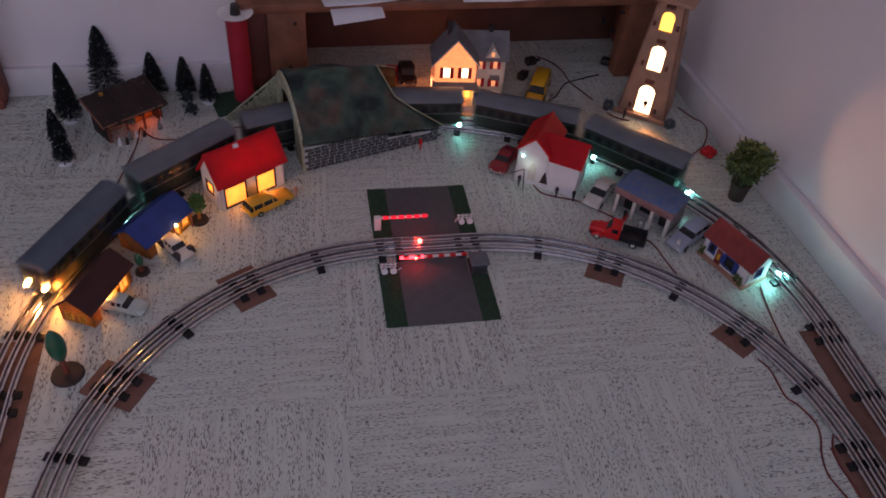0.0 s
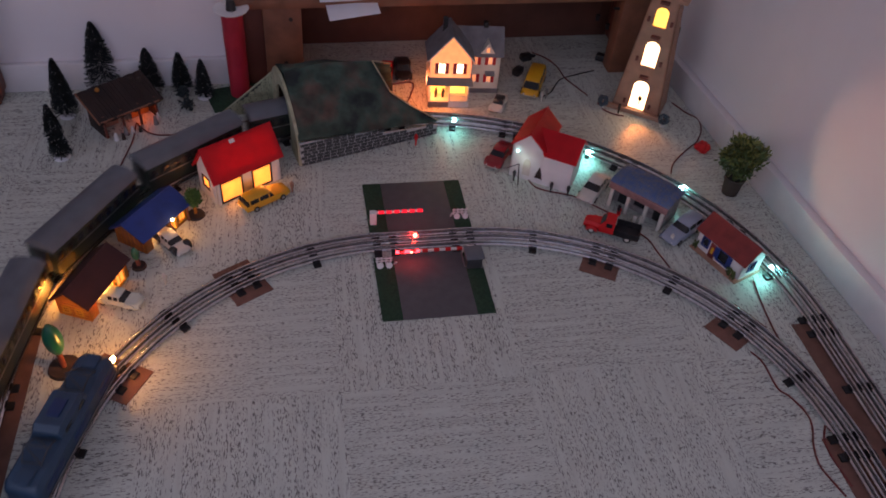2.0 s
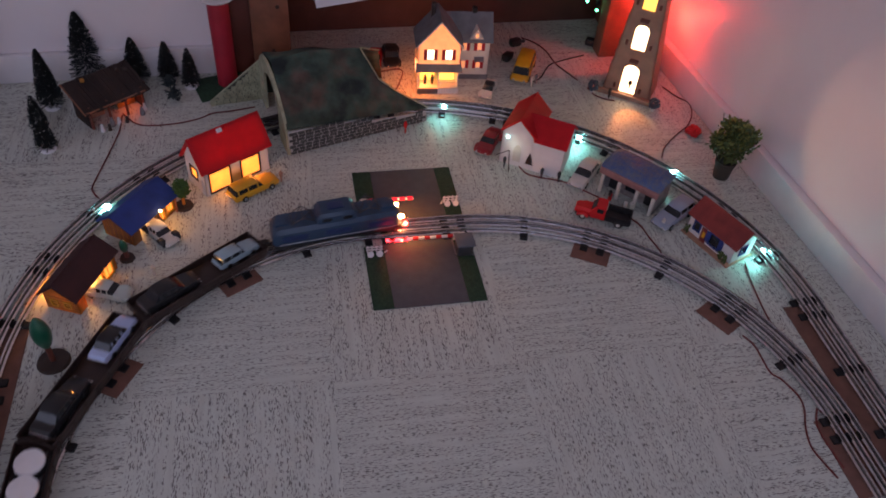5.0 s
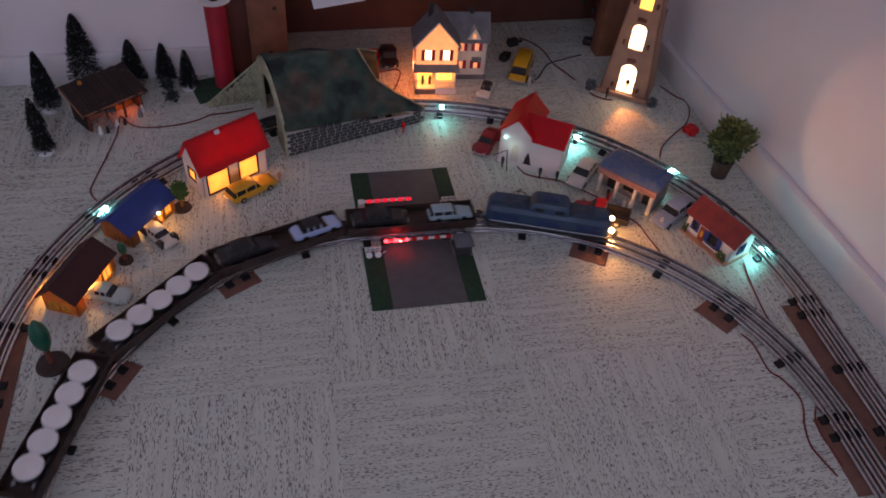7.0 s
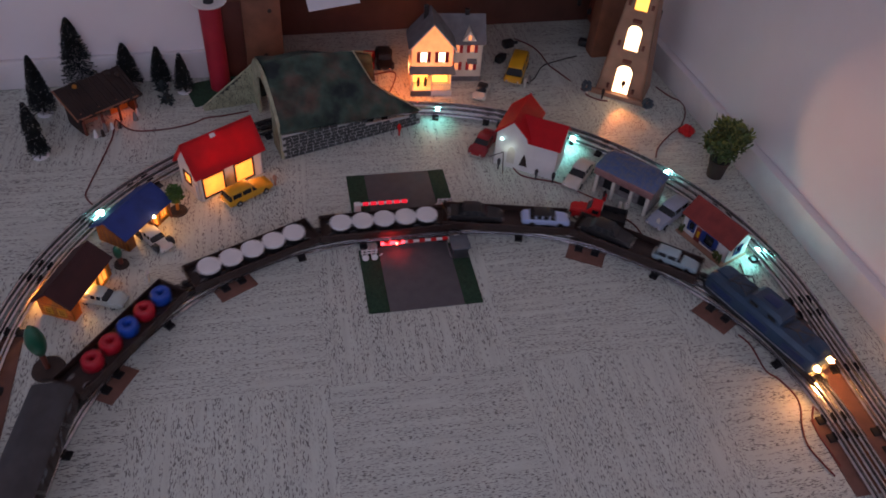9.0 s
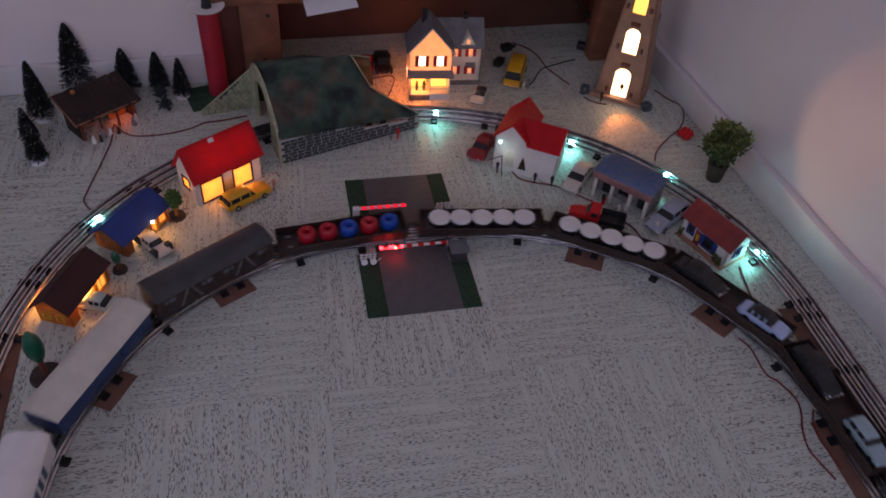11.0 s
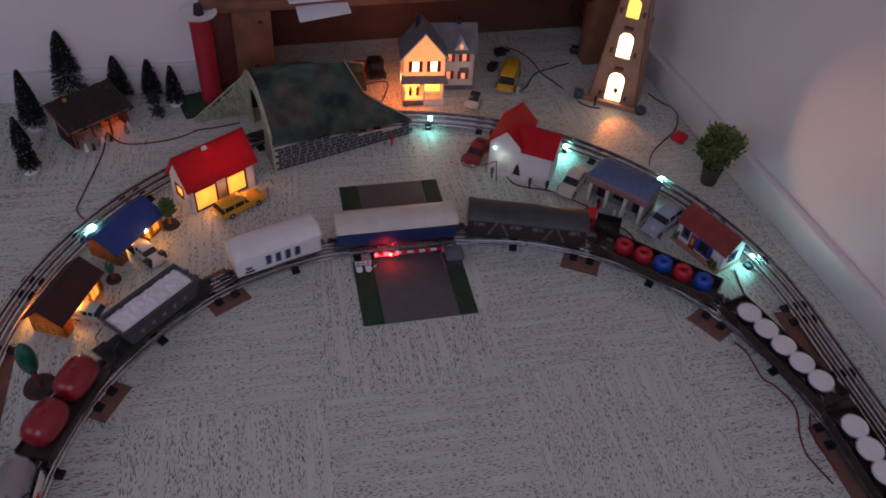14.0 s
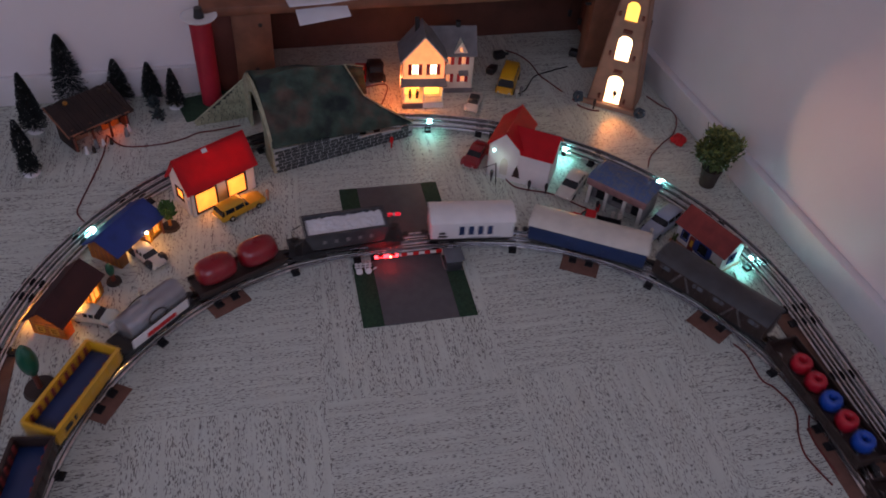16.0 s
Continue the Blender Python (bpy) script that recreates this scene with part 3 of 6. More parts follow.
def flat_wagon(label, length=0.232, deck=0.024, wall=0.012):
    t = vehicle("wagon", label, length)
    part("deck", box(-length / 2, length / 2, -.027, .027, deck - .007, deck, .001), BROWNBLACK, t)
    for sy in (-1, 1):
        part("side_board", box(-length / 2, length / 2, sy * .027 - .001, sy * .027 + .001, deck, deck + wall, .0006), BROWNBLACK, t)
        side_bars(t, length, sy * .0285, deck - .005, 8, wall + .003, BROWNBLACK)
    for x in (-length / 2, length / 2):
        part("end_board", box(x - .001, x + .001, -.027, .027, deck, deck + wall, .0006), BROWNBLACK, t)
    return t


def make_disc_wagon():
    t = flat_wagon("dark brown bogie wagon carrying five round white drums", 0.228, .014, .010)
    for i in range(5):
        d = part("drum", cone(.0190, .0190, .012, 28, Matrix.Translation(((i - 2) * .0388, 0, .014))), BLACK, t, "round drum")
        bm = cone(.0196, .0190, .004, 28, Matrix.Translation(((i - 2) * .0388, 0, .026)))
        part("lid", bm, WHITE, d, "plain white round lid")
    return t


def make_ring_wagon():
    t = flat_wagon("dark brown wagon loaded with red and blue plastic rings", 0.228, .015, .012)
    order = (RINGRED, RINGRED, VIVID, RINGRED, VIVID)
    for i, material in enumerate(order):
        bm = bmesh.new()
        R, r = .0105, .0061
        secs = []
        for a in range(18):
            g = 2 * math.pi * a / 18
            ring_section = [(math.copysign(abs(math.cos(b)) ** .6, math.cos(b)), math.copysign(abs(math.sin(b)) ** .6, math.sin(b))) for b in [2 * math.pi * q / 10 for q in range(10)]]
            secs.append([bm.verts.new(((R + r * .95 * c) * math.cos(g), (R + r * .95 * c) * math.sin(g), .011 + .011 * s)) for c, s in ring_section])
        for a in range(18):
            for b in range(10):
                bm.faces.new((secs[a][b], secs[(a + 1) % 18][b], secs[(a + 1) % 18][(b + 1) % 10], secs[a][(b + 1) % 10]))
        part("ring", bm, material, t, "blue plastic ring" if material is VIVID else "red plastic ring", pose((i - 2) * .037 + .012, 0, .0145))
    return t


def make_car_wagon(paint, label, at):
    t = flat_wagon(label, 0.232, .014, .012)
    c = toy_car("toy car riding on the wagon", paint, .088 if paint is LILAC else .080, pose(at, 0, .0145), "sedan" if paint is LILAC else "estate", top=BLACK if paint is LILAC else None)
    d = toy_car("black toy saloon car riding on a flat wagon", BLACK, .098, pose(-.056, 0, .0145), "sedan")
    return t, c, d


def van_body(t, L, W, z0, z1, paint, roof, rise, label, roof_label):
    part("frame", box(-L / 2, L / 2, -W * .42, W * .42, .012, z0, .001), BLACK, t, "black underframe")
    part("body", box(-L / 2, L / 2, -W / 2, W / 2, z0, z1, .0012), paint, t, label)
    part("roof", roof_bm(L + .004, W, z1 - .0005, rise), roof, t, roof_label)


def make_grey_van():
    t = vehicle("wagon", "long dark grey covered wagon with braced plank sides", 0.222)
    van_body(t, .214, .056, .019, .053, BROWNBLACK, DARKGREY, .013, "dark grey body", "curved grey roof")
    for sy in (-1, 1):
        side_bars(t, .2, sy * .0286, .021, 9, .03, BROWNBLACK, .003)
        for x in (-.05, .05):
            for d in (-1, 1):
                part("brace", tube([(x + d * .018, sy * .029, .022), (x + d * .004, sy * .029, .050)], .0014, 5), STEEL, t)
        for x in (-.085, -.02, .02, .085):
            part("vent", box(x - .009, x + .009, sy * .0288 - .0006, sy * .0288 + .0006, .040, .048, .0004), GREYROOF, t)
    return t


def make_white_roof_van():
    t = vehicle("wagon", "blue bogie van with a broad white roof", 0.216)
    van_body(t, .212, .058, .017, .050, NAVY, CREAM, .012, "dark blue sides", "white roof")
    for sy in (-1, 1):
        part("door_rail", box(-.1, .1, sy * .0296 - .0006, sy * .0296 + .0006, .0465, .048), BLUE, t)
        for x in (-.055, .055):
            part("door", box(x - .024, x + .024, sy * .0295 - .0006, sy * .0295 + .0006, .02, .046, .0005), NAVY, t)
    return t


def marking(count, wide, high, gap, material, parent, m):
    """A row of plain upright bars where the side carries a painted mark."""
    x = -(count * wide + (count - 1) * gap) / 2
    for i in range(count):
        part("marking_bar", box(x, x + wide, 0, high, -.0004, .0004), material, parent, "", m)
        x += wide + gap


def make_white_van():
    t = vehicle("wagon", "white refrigerator van with a dark blue marking", 0.158, True)
    van_body(t, .150, .056, .018, .056, WHITE, WHITE, .012, "white body", "white curved roof")
    for sy, turn in ((-1, 0), (1, 180)):
        marking(4, .0095, .0195, .0075, NAVY, t, pose(-.006 * sy, sy * .0284, .0275, 90, 0, turn))
        part("number_plate_mark", box(-.062, -.045, sy * .0283 - .0003, sy * .0283 + .0003, .022, .026), BLACK, t)
        part("number_plate_mark", box(-.060, -.049, sy * .0283 - .0003, sy * .0283 + .0003, .029, .034), BLACK, t)
        part("door_bar", tube([(-.01, sy * .0288, .021), (.052, sy * .0288, .021)], .0007, 5), STEEL, t)
    return t


def make_hopper():
    t = vehicle("wagon", "dark grey hopper wagon filled with white load", 0.205)
    part("frame", box(-.1, .1, -.02, .02, .013, .019, .001), BLACK, t)
    L, W = .148, .056

    def ring(x0, x1, w, z):
        return [(x0, -w, z), (x1, -w, z), (x1, w, z), (x0, w, z)]
    part("hopper_body", loft([ring(-.05, .05, .016, .019), ring(-.062, .062, W / 2, .032), ring(-L / 2, L / 2, W / 2 + .001, .064), ring(-L / 2 + .004, L / 2 - .004, W / 2 - .004, .064), ring(-.06, .06, W / 2 - .007, .050)]), DARKGREY, t)
    bm = bmesh.new()
    bmesh.ops.create_grid(bm, x_segments=46, y_segments=14, size=.5)
    for v in bm.verts:
        x, y = v.co.x * .134, v.co.y * .043
        v.co = (x, y, .0605 + .0035 * noise.noise(Vector((x * 150, y * 150, 3))) + .002 * noise.noise(Vector((x * 420, y * 420, 1))) - abs(y) * .06)
    part("load", bm, SNOW, t, "white granular load")
    for sy, turn in ((-1, 0), (1, 180)):
        marking(5, .0055, .0080, .0150, GREYCARD, t, pose(0, sy * .0286, .043, 90, 0, turn))
        for x in (-.09, .09):
            part("end_rail", tube([(x, sy * .02, .019), (x, sy * .02, .042), (x * .84, sy * .02, .05)], .0012, 5), BLACK, t)
    for x in (-.09, .09):
        part("end_platform", box(x - .012, x + .012, -.024, .024, .017, .02, .001), BLACK, t)
        part("hand_wheel", cone(.007, .007, .002, 12, Matrix.Translation((x, .006, .03))), BLACK, t)
    return t


def make_tank_pair():
    t = vehicle("wagon", "dark wagon carrying two crimson barrel tanks", 0.168, True)
    part("frame", box(-.08, .08, -.022, .022, .013, .021, .001), BROWNBLACK, t)
    for x in (-.038, .038):
        secs = []
        for a, k in ((-.033, .40), (-.031, .62), (-.026, .82), (-.018, .95), (-.007, 1), (.007, 1), (.018, .95), (.026, .82), (.031, .62), (.033, .40)):
            secs.append([(x + a, .0245 * k * math.cos(g), .043 + .0235 * k * math.sin(g)) for g in [2 * math.pi * i / 22 for i in range(22)]])
        tk = part("tank", loft(secs), CRIMSON, t, "glossy crimson tank")
        part("filler_cap", cone(.006, .005, .005, 12, Matrix.Translation((x, 0, .065))), CRIMSON, tk)
    for sy in (-1, 1):
        part("side_rail", box(-.08, .08, sy * .024 - .001, sy * .024 + .001, .016, .026, .0006), BROWNBLACK, t)
    return t


def make_silver_tank():
    t = vehicle("wagon", "silver tank wagon with a white and red side panel", 0.148, True)
    part("frame", box(-.07, .07, -.022, .022, .013, .021, .001), BLACK, t)
    secs = []
    for a, k in ((-.050, .7), (-.048, .9), (-.042, 1), (.054, 1), (.06, .9), (.062, .7)):
        secs.append([(a, .0215 * k * math.cos(g), .044 + .0215 * k * math.sin(g)) for g in [2 * math.pi * i / 24 for i in range(24)]])
    part("tank", loft(secs), SILVER, t, "silver cylindrical tank")
    for sy in (-1, 1):
        p = part("side_panel", box(-.055, .055, sy * .0262 - .0008, sy * .0262 + .0008, .022, .040, .0006), WHITE, t, "white side panel")
        part("red_bar", box(-.028, .028, sy * .0274 - .0004, sy * .0274 + .0004, .025, .033), RED, p)
        bm = bmesh.new()
        tube([(.017 * math.cos(g), sy * (.0245 - .0035 * abs(math.sin(g))), .046 + .011 * math.sin(g)) for g in [2 * math.pi * i / 20 for i in range(21)]], .0011, 5, bm)
        part("round_mark", bm, CLAY, t, "dark ring mark")
    part("dome", cone(.008, .0065, .006, 14, Matrix.Translation((0, 0, .065))), SILVER, t)
    return t


def make_gondola(paint, label, inside_label):
    t = vehicle("wagon", label, 0.160, True)
    L, W = .150, .052
    part("frame", box(-L / 2, L / 2, -.022, .022, .012, .019, .001), BLACK, t)
    part("floor_panel", box(-L / 2 + .004, L / 2 - .004, -.020, .020, .019, .032, .001), NAVY, t, inside_label)
    for sy in (-1, 1):
        part("side_wall", box(-L / 2, L / 2, sy * (W / 2 - .002) - .0022, sy * (W / 2 - .002) + .0022, .018, .046, .001), paint, t)
        part("rim", box(-L / 2 - .001, L / 2 + .001, sy * (W / 2) - .004, sy * (W / 2) + .002, .046, .049, .0008), paint, t)
        side_bars(t, L, sy * (W / 2 + .001), .02, 7, .026, paint)
        side_bars(t, L - .012, sy * (W / 2 - .0052), .03, 9, .016, DARKRED, .006)
        part("number_plate_mark", box(-.06, -.035, sy * (W / 2 + .0006) - .0006, sy * (W / 2 + .0006) + .0006, .026, .034), BLACK, t)
    for x in (-L / 2, L / 2):
        part("end_wall", box(x - .0022, x + .0022, -W / 2, W / 2, .018, .049, .001), paint, t)
    return t


def make_coach(label, front=False):
    t = thing("passenger_coach" if not front else "toy_locomotive", label, "train car" if not front else "locomotive", "toy passenger train")
    L, W = .216, .054
    for x in (-L * .34, L * .34):
        bogie(t, x)
    for x in (-L / 2, L / 2):
        coupler(t, x)
    part("body", box(-L / 2, L / 2, -W / 2, W / 2, .012, .064, .002), COACH, t, "dark green body")
    part("roof", roof_bm(L + .004, W, .0635, .014), ROOF_BLUE if front else GREYROOF, t, "plain curved roof")
    for sy in (-1, 1):
        part("waist_band", box(-L / 2 + .002, L / 2 - .002, sy * (W / 2 + .0002) - .0005, sy * (W / 2 + .0002) + .0005, .036, .038), STEEL, t)
        for i in range(9):
            x = -L / 2 + L * (i + .5) / 9
            part("side_window", box(x - .007, x + .007, sy * (W / 2 + .0003) - .0006, sy * (W / 2 + .0003) + .0006, .041, .055, .0006), GLASS, t)
        part("footboard", box(-L / 2 + .01, L / 2 - .01, sy * .026 - .002, sy * .026 + .002, .010, .012), BLACK, t)
    for x in (-L / 2, L / 2):
        part("gangway", box(x - .003, x + .003, -.012, .012, .016, .060, .001), BLACK, t)
    if front:
        for sy in (-1, 1):
            part("headlamp", ball(.0042, Matrix.Translation((L / 2 + .003, sy * .017, .026)), None, 10, 8), G_HEAD, t, "lit warm headlamp")
    return t


inner_train = []
inner_train.append((make_locomotive(), 0.722, 0.15))
FLAT1, CAR1, REAR1 = make_car_wagon(SKYBLUE, "dark brown flat wagon carrying a pale blue toy car", .072)
inner_train.append((FLAT1, 0.469, 0.155))
inner_train.append((CAR1, 0.469, 0.155))
inner_train.append((REAR1, 0.469, 0.155))
FLAT2, CAR2, REAR2 = make_car_wagon(LILAC, "dark brown flat wagon carrying a lilac white toy car", .072)
inner_train.append((FLAT2, 0.225, 0.155))
inner_train.append((CAR2, 0.225, 0.155))
inner_train.append((REAR2, 0.225, 0.155))
for o in (CAR1, CAR2):
    o["label"] = ("pale blue toy estate car riding on a flat wagon" if o is CAR1 else "lilac white toy saloon car riding on a flat wagon")
inner_train.append((make_disc_wagon(), 0.0, 0.15))
inner_train.append((make_disc_wagon(), -0.240, 0.15))
inner_train.append((make_ring_wagon(), -0.496, 0.15))
inner_train.append((make_grey_van(), -0.739, 0.145))
inner_train.append((make_white_roof_van(), -0.979, 0.14))
inner_train.append((make_white_van(), -1.197, 0.085))
inner_train.append((make_hopper(), -1.425, 0.135))
inner_train.append((make_tank_pair(), -1.620, 0.09))
inner_train.append((make_silver_tank(), -1.787, 0.08))
inner_train.append((make_gondola(YELLOW, "yellow open wagon with a blue floor", "dark blue floor"), -1.949, 0.086))
inner_train.append((make_gondola(BROWNBLACK, "dark open wagon with a blue load", "dark blue load"), -2.115, 0.086))
outer_train = [(make_coach("blue-grey roofed electric locomotive with lit headlamps", True), 0.888, 0.155)]
for s in (0.630, 0.380, 0.128, -0.122, -0.366):
    outer_train.append((make_coach("dark green toy passenger coach with a grey roof"), s, 0.155))
CAR_SHIFT = {CAR1.name: .072, CAR2.name: .072, REAR1.name: -.056, REAR2.name: -.056}


def spline(points, t):
    """A smooth curve through (time, value) points."""
    xs, ys = [p[0] for p in points], [p[1] for p in points]
    d = [(ys[1] - ys[0]) / (xs[1] - xs[0])]
    for i in range(1, len(xs) - 1):
        d.append((ys[i + 1] - ys[i - 1]) / (xs[i + 1] - xs[i - 1]))
    d.append((ys[-1] - ys[-2]) / (xs[-1] - xs[-2]))
    i = max(0, min(len(xs) - 2, sum(x <= t for x in xs) - 1))
    h = xs[i + 1] - xs[i]
    u = (t - xs[i]) / h
    return ((2 * u ** 3 - 3 * u * u + 1) * ys[i] + (u ** 3 - 2 * u * u + u) * h * d[i] + (-2 * u ** 3 + 3 * u * u) * ys[i + 1] + (u ** 3 - u * u) * h * d[i + 1])


GOODS = [(0, -1.819), (1.5, -1.538), (2.5, -1.351), (3.5, -1.160), (7.0, -0.474), (7.5, -0.368), (9.0, -0.047), (12.5, 0.688), (13.0, 0.782), (14.5, 1.054), (16.0, 1.320)]
COACHES = [(0, 0.0), (1.5, 0.552), (2.5, 0.898), (3.5, 1.245), (4.2, 1.500), (5.4, 1.760), (6.4, 1.800), (16.0, 1.800)]


def place_on(path, s, base):
    a, _ = path(s - base / 2)
    b, _ = path(s + base / 2)
    mid, d = (a + b) / 2, b - a
    return pose(mid.x, mid.y, RAIL, 0, 0, math.degrees(math.atan2(d.y, d.x)))


def motions():
    times = [i * 0.25 for i in range(65)]
    for ob, off, base in inner_train:
        local = Matrix()
        if ob.name in CAR_SHIFT:
            local = pose(CAR_SHIFT[ob.name], 0, .0142)
        walk(ob, [(t, place_on(inner, spline(GOODS, t) + off, base) @ local) for t in times])
    for ob, off, base in outer_train:
        walk(ob, [(t, place_on(outer, spline(COACHES, t) + off, base)) for t in times])
    flash_motion()


# ---- cable runs on the floor ----
CABLES = [
[(-0.668, 1.350), (-0.635, 1.322), (-0.604, 1.316), (-0.551, 1.331), (-0.510, 1.355), (-0.487, 1.378), (-0.454, 1.391), (-0.405, 1.414)],
    [(-0.667, 1.344), (-0.654, 1.287), (-0.649, 1.213), (-0.646, 1.143), (-0.643, 1.110), (-0.630, 1.091), (-0.615, 1.079)],
    [(0.152, 1.380), (0.154, 1.312), (0.173, 1.268), (0.201, 1.256), (0.247, 1.249), (0.279, 1.232), (0.322, 1.206)],
    [(0.574, 1.051), (0.577, 0.988), (0.585, 0.923), (0.595, 0.887)],
    [(0.618, 0.744), (0.609, 0.717), (0.610, 0.692), (0.618, 0.665), (0.627, 0.638)],
    [(0.509, 1.636), (0.536, 1.599), (0.559, 1.578), (0.561, 1.537), (0.543, 1.486), (0.510, 1.444), (0.477, 1.394), (0.466, 1.357)],
    [(0.330, 1.751), (0.286, 1.724), (0.243, 1.691), (0.220, 1.632), (0.196, 1.605)],
    [(0.177, 1.811), (0.212, 1.789), (0.239, 1.751), (0.257, 1.701), (0.282, 1.666), (0.307, 1.632)],
    [(-0.167, 1.590), (-0.119, 1.614), (-0.104, 1.599), (-0.110, 1.539), (-0.112, 1.531)],
    [(0.328, 1.604), (0.342, 1.577), (0.367, 1.562), (0.386, 1.560)],
    [(0.531, 0.879), (0.547, 0.857), (0.559, 0.807), (0.575, 0.792), (0.594, 0.762), (0.596, 0.736), (0.589, 0.705), (0.588, 0.671), (0.600, 0.644), (0.613, 0.621)],
    [(0.371, 1.158), (0.392, 1.135), (0.403, 1.107), (0.42, 1.068), (0.424, 1.045)],
]


# ---- houses ----
def panel(w, h, holes, thick=0.003, x0=0.0, z0=0.0):
    """An upright wall in x and z with oblong openings (x0, x1, z0, z1) right through it."""
    xs = sorted({x0, w, *[v for q in holes for v in q[:2]]})
    zs = sorted({z0, h, *[v for q in holes for v in q[2:]]})
    bm = bmesh.new()
    for a, b in zip(xs, xs[1:]):
        for c, d in zip(zs, zs[1:]):
            mx, mz = (a + b) / 2, (c + d) / 2
            if not any(q[0] < mx < q[1] and q[2] < mz < q[3] for q in holes):
                box(a, b, 0, thick, c, d, 0, bm)
    bmesh.ops.remove_doubles(bm, verts=bm.verts, dist=1e-6)
    return bm


def window(parent, x0, x1, z0, z1, frame_mat, pane_mat, m=None, y=0.0, bars=1, edge=0.0028):
    """A frame that stands proud of the wall, a pane behind it and glazing bars."""
    f = bmesh.new()
    box(x0 - edge, x1 + edge, y - .0016, y + .001, z0 - edge, z0, 0, f)
    box(x0 - edge, x1 + edge, y - .0016, y + .001, z1, z1 + edge, 0, f)
    box(x0 - edge, x0, y - .0016, y + .001, z0, z1, 0, f)
    box(x1, x1 + edge, y - .0016, y + .001, z0, z1, 0, f)
    w = part("window", f, frame_mat, parent, "", m)
    part("pane", box(x0, x1, y + .0012, y + .0022, z0, z1), pane_mat, w, "lit pane" if pane_mat in (G_AMBER, G_WHITE, G_YELLOW, G_WARM) else "")
    for i in range(bars):
        x = x0 + (x1 - x0) * (i + 1) / (bars + 1)
        part("glazing_bar", box(x - .0005, x + .0005, y, y + .0011, z0, z1), frame_mat, w)
    return w


def gable_house(label, category, m, w, d, eave, ridge, wall_mat, roof_mat, front=(), left=(), right=(), frame_mat=None, pane_mat=None, right_open=(), front_pane=None, apex=0.5, over=0.007, ridge_along="x", name="toy_house", roof_thick=0.0035, bars=0):
    """A card house: front at y = 0, ridge along the front (x) or from front to back (y)."""
    t = thing(name, label, category, "toy houses", m)
    frame_mat, pane_mat = frame_mat or BLACK, pane_mat or GLASS
    wall_f = part("wall", panel(w, eave, front), wall_mat, t)
    part("wall", panel(w, eave, ()), wall_mat, t, "", Matrix.Translation((0, d - .003, 0)))
    ml = Matrix.Translation((0, d, 0)) @ Matrix.Rotation(-math.pi / 2, 4, "Z")
    mr = Matrix.Translation((w, 0, 0)) @ Matrix.Rotation(math.pi / 2, 4, "Z")
    part("wall", panel(d, eave, left), wall_mat, t, "", ml)
    part("wall", panel(d, eave, [*right, *right_open]), wall_mat, t, "", mr)
    for q in front:
        window(t, *q, frame_mat, front_pane or pane_mat, None, 0, bars)
    for q in left:
        window(t, *q, frame_mat, pane_mat, ml, 0, bars)
    for q in right:
        window(t, *q, frame_mat, pane_mat, mr, 0, bars)
    if ridge_along == "x":
        a = d * apex
        for x0 in (0, w - .003):
            part("gable", loft([[(x, 0, eave), (x, a, ridge), (x, d, eave)] for x in (x0, x0 + .003)]), wall_mat, t)
        kf, kb = (ridge - eave) / a, (ridge - eave) / (d - a)
        part("roof", slab([(-over, -over, eave - over * kf + .002), (w + over, -over, eave - over * kf + .002), (w + over, a, ridge + .002), (-over, a, ridge + .002)], roof_thick), roof_mat, t)
        part("roof", slab([(-over, a, ridge + .002), (w + over, a, ridge + .002), (w + over, d + over, eave - over * kb + .002), (-over, d + over, eave - over * kb + .002)], roof_thick), roof_mat, t)
        part("ridge_cap", tube([(-over, a, ridge + .0015), (w + over, a, ridge + .0015)], .0016, 6), roof_mat, t)
    else:
        a = w * apex
        for y0 in (0, d - .003):
            part("gable", prism([(0, eave), (a, ridge), (w, eave)], y0, y0 + .003), wall_mat, t)
        kf, kb = (ridge - eave) / a, (ridge - eave) / (w - a)
        part("roof", slab([(-over, -over, eave - over * kf + .002), (a, -over, ridge + .002), (a, d + over, ridge + .002), (-over, d + over, eave - over * kf + .002)], roof_thick), roof_mat, t)
        part("roof", slab([(a, -over, ridge + .002), (w + over, -over, eave - over * kb + .002), (w + over, d + over, eave - over * kb + .002), (a, d + over, ridge + .002)], roof_thick), roof_mat, t)
        part("ridge_cap", tube([(a, -over, ridge + .0015), (a, d + over, ridge + .0015)], .0016, 6), roof_mat, t)
    return t


def roof_seams(t, x0, x1, p0, p1, n, material):
    """Raised strips down a roof slope between p0 and p1, each (y, z)."""
    for i in range(n):
        x = x0 + (x1 - x0) * i / (n - 1)
        part("roof_batten", tube([(x, p0[0], p0[1] + .0028), (x, p1[0], p1[1] + .0028)], .0007, 4), material, t)


# the lit white house with the red roof
rh = gable_house("white card house with scarlet roof and lit amber windows", "toy house", on_floor((-0.428, 1.114), 46.0), .138, .068, .064, .112, WHITE, ROOFRED,
                 front=[(.010, .052, .005, .048), (.078, .116, .007, .048)], left=[(.020, .042, .024, .046)], frame_mat=BARK, pane_mat=G_AMBER)
# Hidden lamps added outside the lit panes to strengthen their glow.
lamp("added_window_glow", "POINT", rh.matrix_basis @ Vector((.097, -.012, .028)), 0.032, (1.0, 0.36, 0.09), 0.012)
lamp("added_window_glow", "POINT", rh.matrix_basis @ Vector((.031, -.012, .028)), 0.020, (1.0, 0.40, 0.10), 0.012)
lamp("added_window_glow", "POINT", rh.matrix_basis @ Vector((-.012, .035, .035)), 0.015, (1.0, 0.35, 0.10), 0.010)
